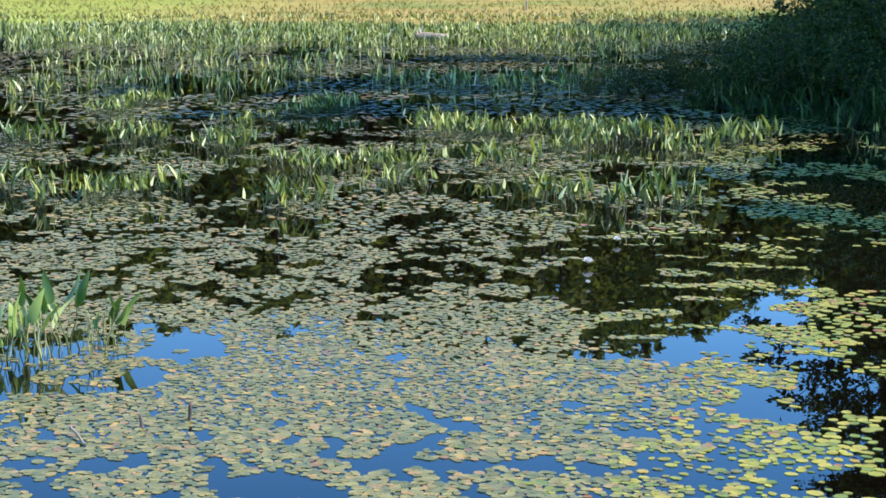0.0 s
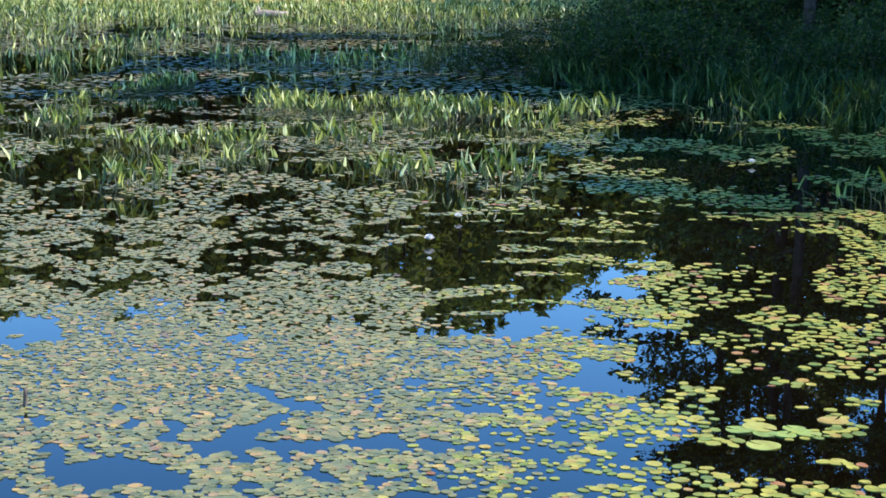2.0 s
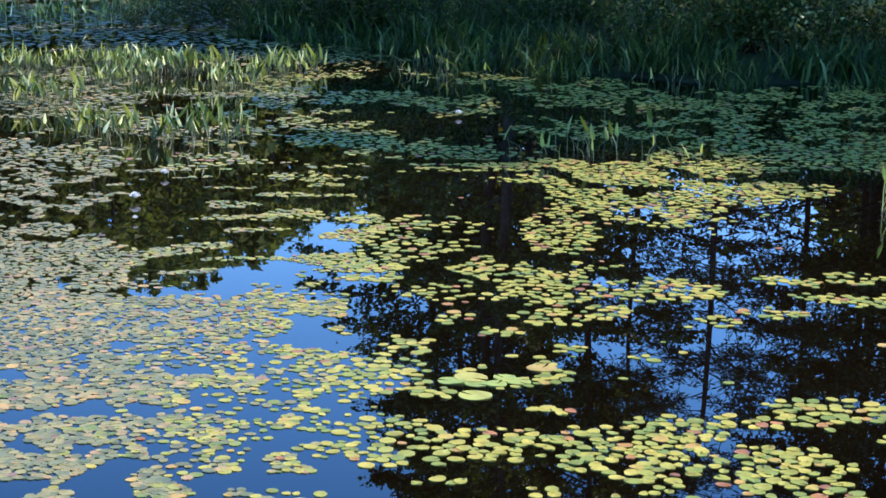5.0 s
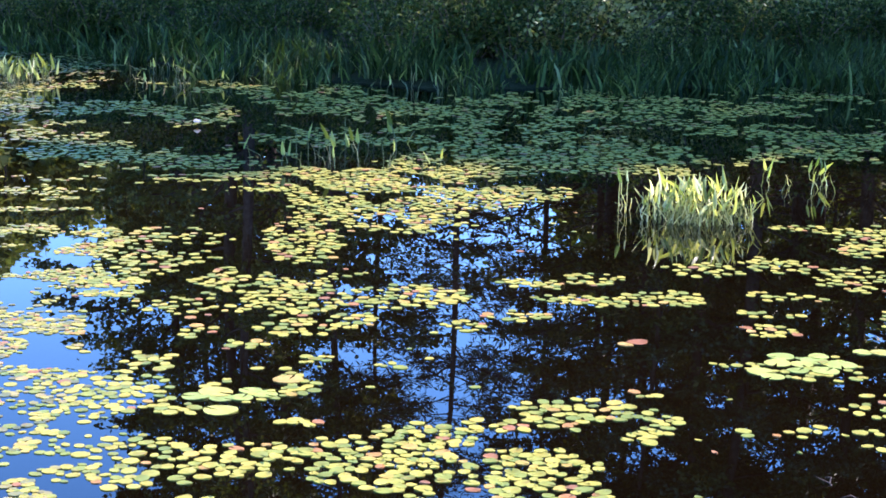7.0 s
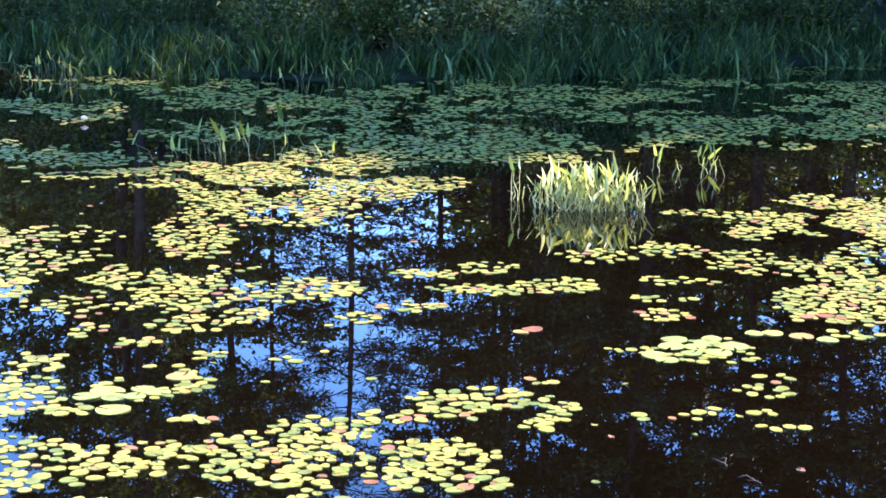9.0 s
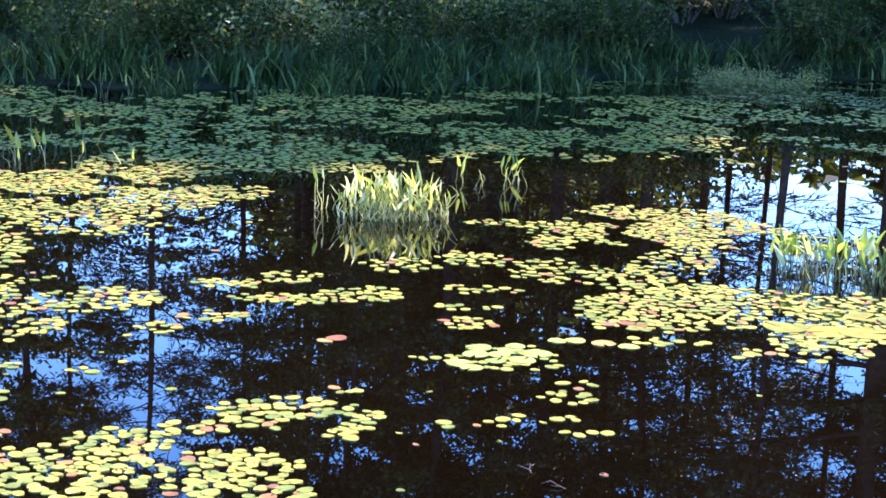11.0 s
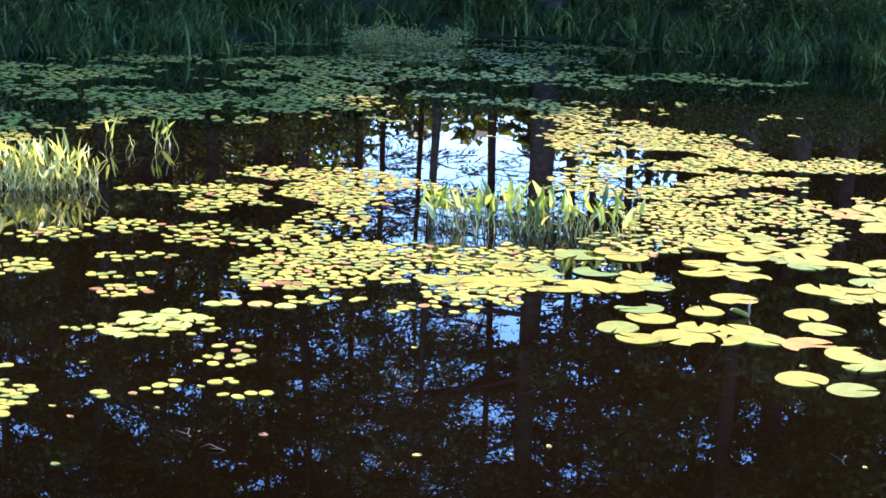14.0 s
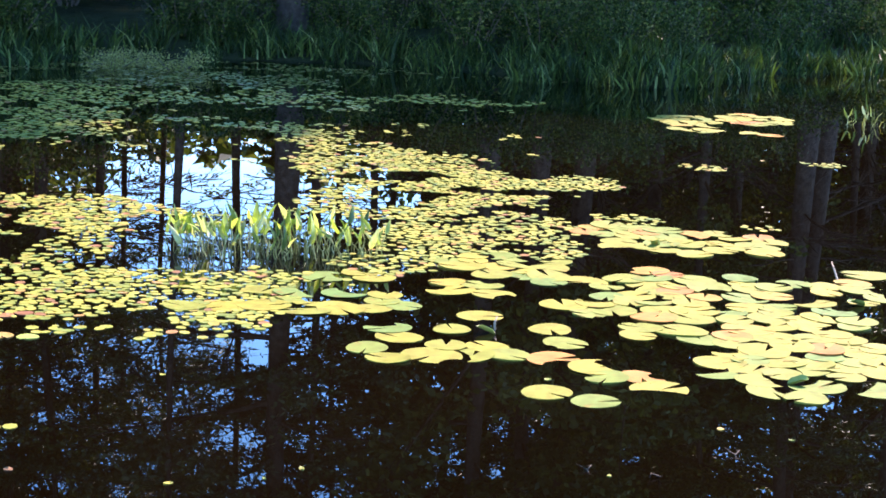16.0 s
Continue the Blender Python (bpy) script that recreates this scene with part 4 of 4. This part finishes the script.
for rows in (MATS_A, MATS_B, MATS_C, MATS_D, MATS_E, MATS_F, MATS_G):
    for az, dist, hw, hd in rows:
        n = max(2, round((0.78 if az > 30 else 1) * hw * hd * math.pi / (0.0042 if hw < 0.35 else 0.0052) * (0.8 if 5 < az < 12.5 and dist > 7.5 else 0.45 if 12.5 <= az < 17 and dist > 8.5 else 1)))
        for _ in range(n * 3):
            p = ellipse(az, dist, hw * 1.08, hd * 1.1, rp)
            if noise.noise(Vector((p.x * 1.5, p.y * 1.5, 17))) + 0.6 * noise.noise(Vector((p.x * 4, p.y * 4, 4))) < (-0.5 if hw < 0.35 else -0.16):
                continue
            r = rp.uniform(0.021, 0.043) * (0.8 if az < 12 else 1.0)
            if n > 0 and free(p.x, p.y, r, 0.68):
                pads.append((p.x, p.y, r))
                n -= 1


def mat_cover(x, y):
    """How closely the pads lie, 0 to 1, in the wide mats."""
    az, d = math.degrees(math.atan2(x, y)), math.hypot(x, y)
    wide = noise.noise(Vector((x * 0.55, y * 0.28, 3)))
    fine = noise.noise(Vector((x * 1.7, y * 0.8, 9)))
    if d < 14.5:
        if az > 12.5 + 2 * fine:
            return 0.4 if fine > 0.1 and az < 30 else 0
        c = 1.1 if d > 8.6 else 0.48 + 0.28 * (d - 6.4)
        c -= 0.12 * max(0, az - 3.0) + (0.08 if az > 5 and d > 7.6 else 0)
        if math.hypot(x + 2.15, (y - 9.4) * 0.8) < 0.75:
            c -= 0.75
        if d > 9.9 and az > 5.2 + 3 * wide + 2.5 * fine:
            return 0.46 - 0.03 * max(0, az - 7) + 0.5 * wide + 0.5 * fine + 0.8 * noise.noise(Vector((x * 1.6, y * 4.0, 12)))
        if 9.3 < d < 10.0 + 0.3 * fine:
            c -= 0.55 * max(0, min(1, (az - 0.5) / 4))
        elif d > 11.0:
            c -= 0.42
        return c + 0.5 * wide + 0.7 * fine + 1.3 * noise.noise(Vector((x * 4.2, y * 3.0, 2))) + 0.7 * noise.noise(Vector((x * 9, y * 7, 8)))
    streak = noise.noise(Vector((az * 0.22, d * 0.55, 3))) + 0.7 * noise.noise(Vector((az * 0.8, d * 1.5, 9))) + 0.5 * noise.noise(Vector((az * 2.2, d * 3.0, 6)))
    if y < 27 and az < 13:
        return 0.5 + 0.9 * streak
    if math.hypot((az - 47.3) / 3.6, (d - 15.4) / 2.6) < 0.95 + 0.5 * fine:
        return 0.2 + 0.6 * fine
    if 33 < az < 46 and d < 15.6 + 1.5 * fine + 0.12 * (az - 36):
        return 0.3 + 0.3 * fine
    if 13 <= az < 60 + 4 * wide and 14 < d < 26:
        return (0.34 if az < 20 else 0.44 if az < 25 else 0.56) - 0.05 * max(0, az - 49) + 0.8 * streak
    return 0


tries = 0
while tries < 330000:
    tries += 1
    d = 6.0 + 20 * rp.random() ** 1.35
    az = rp.uniform(-17, 62)
    p = at(az, d)
    if d > 14 and tries % 2:
        continue
    cover = mat_cover(p.x, p.y)
    if (cover < 0.5 and (cover < 0.3 or rp.random() > 0.005)) or ground_height(p.x, p.y) > -0.08:
        continue
    r = rp.uniform(0.015, 0.036) if d < 8 else rp.uniform(0.012, 0.030) if d < 14 else rp.uniform(0.018, 0.048)
    if free(p.x, p.y, r, 0.52 if d < 14 else 0.8):
        pads.append((p.x, p.y, r))

for _ in range(36000):
    az, d = rp.uniform(-19, 13), math.sqrt(rp.uniform(26 ** 2, 62 ** 2))
    p = at(az, d)
    if noise.noise(Vector((p.x * 0.35, p.y * 0.16, 40))) + 0.6 * noise.noise(Vector((p.x * 1.2, p.y * 0.6, 41))) < -0.22 or ground_height(p.x, p.y) > -0.08:
        continue
    r = rp.uniform(0.045, 0.09)
    if free(p.x, p.y, r, 0.8):
        pads.append((p.x, p.y, r))

# the pads nearest to the landing stand as things of their own; the rest are one sheet of stuff
pads.sort(key=lambda q: math.hypot(q[0] - 2.6, q[1] - 5.4))
for x, y, r in pads[:300]:
    ob = tagged(new("watershield_pad", rp.choice(PADS)), "small oval yellow-green floating leaf on dark water", "water plant", "watershield pads")
    ob.matrix_basis = pose(x, y, 0, rp.gauss(0, 0.8), rp.gauss(0, 0.8), rp.uniform(0, 360)) @ Matrix.Diagonal((r, r, 0.12, 1))
rest, west = Soup(), Soup()
RINGS = [pad_points(0, 9, rp, rp.uniform(0.7, 0.95))[:8] for _ in range(12)]
for x, y, r in pads[300:]:
    w, ring = rp.uniform(0, 6.283), rp.choice(RINGS)
    c, s = math.cos(w), math.sin(w)
    tx, ty = rp.gauss(0, 0.02), rp.gauss(0, 0.02)
    vs = [(x, y, 0.002)]
    for u, v in ring:
        px, py = r * (c * u - s * v), r * (s * u + c * v)
        vs.append((x + px, y + py, max(0.0015, 0.0035 + px * tx + py * ty)))
    far_off = math.hypot(x, y) > 22
    if not far_off:
        vs += [(a, b, -0.003) for a, b, _ in vs[1:]]
    duller = math.degrees(math.atan2(x, y)) + 3.0 * noise.noise(Vector((x * 0.5, y * 0.5, 31))) + rp.gauss(0, 3.0) < 8.0
    (west if duller else rest).add(vs, [(0, 1 + i, 1 + (i + 1) % 8) for i in range(8)] if far_off else [(0, 1 + i, 1 + (i + 1) % 8) for i in range(8)] + [(1 + i, 9 + i, 9 + (i + 1) % 8, 1 + (i + 1) % 8) for i in range(8)])
tagged(new("watershield_mat", rest.mesh("watershield_mat", M_PAD_STUFF)), "scattered mats of small yellow-green floating watershield leaves", "water plant", kind="stuff")
tagged(new("watershield_mat", west.mesh("old_watershield_mat", M_PAD_OLD)), "wide closed mat of dull olive floating watershield leaves", "water plant", kind="stuff")
for x, y, r in lilies:
    ob = tagged(new("lily_pad", rp.choice(LILYPADS)), "large round yellow-green water lily pad floating on dark water", "lily pad", "lily pads")
    ob.matrix_basis = pose(x, y, 0, rp.gauss(0, 1.2), rp.gauss(0, 1.2), rp.uniform(0, 360)) @ Matrix.Diagonal((r, r, rp.choice((0.06, 0.08, 0.15)), 1))

GREENPADS = [pad_mesh("lily_pad", M_LILY_GREEN, rp, rp.uniform(0.85, 1.0), rp.uniform(0.05, 0.2), 0.03, 20) for _ in range(4)]
REDPADS = [pad_mesh("watershield_pad", M_PAD_RED, rp, rp.uniform(0.7, 0.9), 0, 0.03) for _ in range(3)]
for x, y, r in greens:
    ob = tagged(new("lily_pad", rp.choice(GREENPADS)), "medium fresh green lily pad floating on dark water", "lily pad", "lily pads")
    ob.matrix_basis = pose(x, y, 0, rp.gauss(0, 1), rp.gauss(0, 1), rp.uniform(0, 360)) @ Matrix.Diagonal((r, r, 0.12, 1))
for x, y, r in reds:
    ob = tagged(new("watershield_pad", rp.choice(REDPADS)), "reddish-brown fading watershield leaf on dark water", "water plant", "watershield pads")
    ob.matrix_basis = pose(x, y, 0, rp.gauss(0, 1), rp.gauss(0, 1), rp.uniform(0, 360)) @ Matrix.Diagonal((r, r, 0.12, 1))
# a few pads that stand up out of the water, half rolled
CURL = Soup()
for i in range(9):
    a0 = -1.25 + 2.5 * i / 8
    w0 = math.sqrt(max(0.0, 1 - ((i - 4) / 4.6) ** 2))
    for j in range(5):
        CURL.v.append(Vector((math.sin(a0) * 0.055, (j / 4 - 0.5) * 0.2 * w0, 0.055 - math.cos(a0) * 0.055)))
for i in range(8):
    for j in range(4):
        CURL.f.append((i * 5 + j, i * 5 + j + 1, i * 5 + j + 6, i * 5 + j + 5))
CURL_MESH = CURL.mesh("curled_leaf", M_LILY_GREEN, True)
for az, dist, tilt, turn in [(57.6, 8.85, 20, 30), (63.4, 11.7, 35, 110), (70.3, 10.2, 15, 60), (68.5, 8.2, 25, 200)]:
    p = at(az, dist)
    tagged(new("curled_lily_leaf", CURL_MESH), "young half-rolled green lily leaf standing above the pads", "lily pad", "lily pads").matrix_basis = pose(p.x, p.y, 0.012, tilt, 10, turn) @ Matrix.Scale(0.6, 4)
for az, dist, le, turn, tilt in [(69.7, 10.9, 0.20, 40, 25), (57.9, 8.9, 0.09, 20, 40)]:
    p = at(az, dist)
    s = Soup()
    s.tube([(0, 0, -0.03), (le * 0.5, 0.006, 0), (le, 0, 0)], [0.007, 0.007, 0.004], 6)
    tagged(new("dead_stalk", s.mesh("dead_stalk", M_DEAD, True)), "pale dead lily stalk poking out between the pads", "stick", "dead stalks").matrix_basis = pose(p.x, p.y, 0.01, 0, -tilt, turn)

# small fallen leaves adrift on the open dark water, and a few half-sunk twigs
DRIFT = [pad_mesh("fallen_leaf", M_PAD, rp, rp.uniform(0.5, 0.8), 0, 0.04, 9) for _ in range(3)]
for _ in range(26):
    p = at(rp.uniform(33, 69), rp.uniform(6.2, 8.2) if rp.random() < 0.6 else rp.uniform(12, 19))
    r = rp.uniform(0.012, 0.024) * (1 if math.hypot(p.x, p.y) < 9 else 1.8)
    if free(p.x, p.y, r, 1.2):
        tagged(new("fallen_leaf", rp.choice(DRIFT)), "tiny pale fallen leaf adrift on dark water", "leaf", "drifting leaves").matrix_basis = pose(p.x, p.y, 0, 0, 0, rp.uniform(0, 360)) @ Matrix.Diagonal((r, r, 0.1, 1))
for az, dist, le, turn in [(38.6, 6.5, 0.10, 60), (40.0, 6.35, 0.13, 120), (61.5, 6.55, 0.07, 20), (64.0, 6.6, 0.08, 150), (66.6, 6.9, 0.09, 10)]:
    p = at(az, dist)
    s = Soup()
    s.tube([(0, 0, -0.02), (le * 0.4, 0.02, 0.004), (le * 0.75, 0.01, 0.016), (le, 0.03, 0.006)], [0.004, 0.004, 0.003, 0.002], 5)
    s.tube([(le * 0.4, 0.02, 0.004), (le * 0.6, 0.07, 0.02)], [0.003, 0.0015], 4)
    tagged(new("floating_twig", s.mesh("floating_twig", M_BARK, True)), "thin forked twig half sunk in dark water", "stick", "floating twigs").matrix_basis = pose(p.x, p.y, 0.002, 0, 0, turn)

# ------------------------------------------------------------------ flowers, log, sticks


def petal(length, width):
    v, f = [], []
    for u, w in ((0, 0.3), (0.35, 0.9), (0.7, 0.8), (1, 0.0)):
        v += [(-w * width / 2, u * length, 0.10 * u * u * length + 0.02 * w), (0, u * length, 0.0 + 0.15 * u * u * length), (w * width / 2, u * length, 0.10 * u * u * length + 0.02 * w)]
    for i in range(3):
        a = i * 3
        f += [(a, a + 1, a + 4, a + 3), (a + 1, a + 2, a + 5, a + 4)]
    return mesh("petal", v, f, M_PETAL, True)


PETAL = petal(0.06, 0.028)
hb = bmesh.new()
bmesh.ops.create_uvsphere(hb, u_segments=8, v_segments=6, radius=0.014)
HEART = bpy.data.meshes.new("heart")
hb.to_mesh(HEART)
hb.free()
HEART.materials.append(M_HEART)


def flower(x, y, s):
    root = thing("water_lily_flower", "open white water lily flower on the pond", "flower", "water lily flowers", pose(x, y, 0.02) @ Matrix.Scale(s, 4))
    for ring, (n, up) in enumerate(((9, 18), (8, 42), (6, 64))):
        for i in range(n):
            part("petal", PETAL, root, "", pose(0, 0, 0.012, 0, 0, i * 360 / n + ring * 17) @ pose(0, 0, 0, up))
    part("heart", HEART, root, "yellow centre", pose(0, 0, 0.02))


for x, y, s in [(1.02, 12.4, 0.85), (1.36, 13.5, 0.7), (4.84, 16.85, 0.8), (5.58, 26.4, 1.3), (6.48, 26.0, 1.2), (0.95, 11.6, 0.4), (32.3, 19.2, 1.6), (7.6, 24.1, 1.0)]:
    flower(x, y, s)

for x, y, h, tilt in [(-1.39, 7.95, 0.10, 3), (-1.61, 7.82, 0.07, -4)]:
    s = Soup()
    s.tube([(0, 0, -0.1), (0.003, 0, h * 0.6), (0, 0.002, h)], [0.011, 0.012, 0.007], 6)
    tagged(new("reed_stub", s.mesh("reed_stub", M_TWIG, True)), "short brown reed stub standing out of the water", "stick").matrix_basis = pose(x, y, 0, tilt, tilt)
s = Soup()
s.tube([(-0.06, 0.10, 0.03), (0.0, 0.0, 0.015), (0.05, -0.10, 0.0)], [0.006, 0.008, 0.006], 6)
tagged(new("floating_stick", s.mesh("floating_stick", M_DEAD, True)), "pale broken stick lying on the pads", "stick").matrix_basis = pose(-1.88, 7.6, 0.01)
s = Soup()
s.tube([(-0.55, 0, 0.10), (-0.2, 0.05, 0.12), (0.25, -0.02, 0.09), (0.55, 0.02, 0.12)], [0.14, 0.15, 0.12, 0.09], 9)
s.tube([(-0.4, 0, 0.15), (-0.44, 0.05, 0.4)], [0.08, 0.03], 6)
s.tube([(0.1, 0, 0.1), (0.2, 0.25, 0.22)], [0.05, 0.02], 6)
tagged(new("fallen_log", s.mesh("fallen_log", M_DEAD, True)), "bleached fallen log lying in the reeds", "log").matrix_basis = pose(-0.46, 55.4, 0.02, 0, 0, 4)
s = Soup()
s.tube([(0, 0, -0.1), (0.02, 0, 0.35), (0.0, 0.02, 0.62)], [0.05, 0.045, 0.03], 7)
tagged(new("dead_stump", s.mesh("dead_stump", M_DEAD, True)), "pale dead stump at the edge of the meadow", "stump").matrix_basis = pose(3.9, 80, ground_height(3.9, 80))
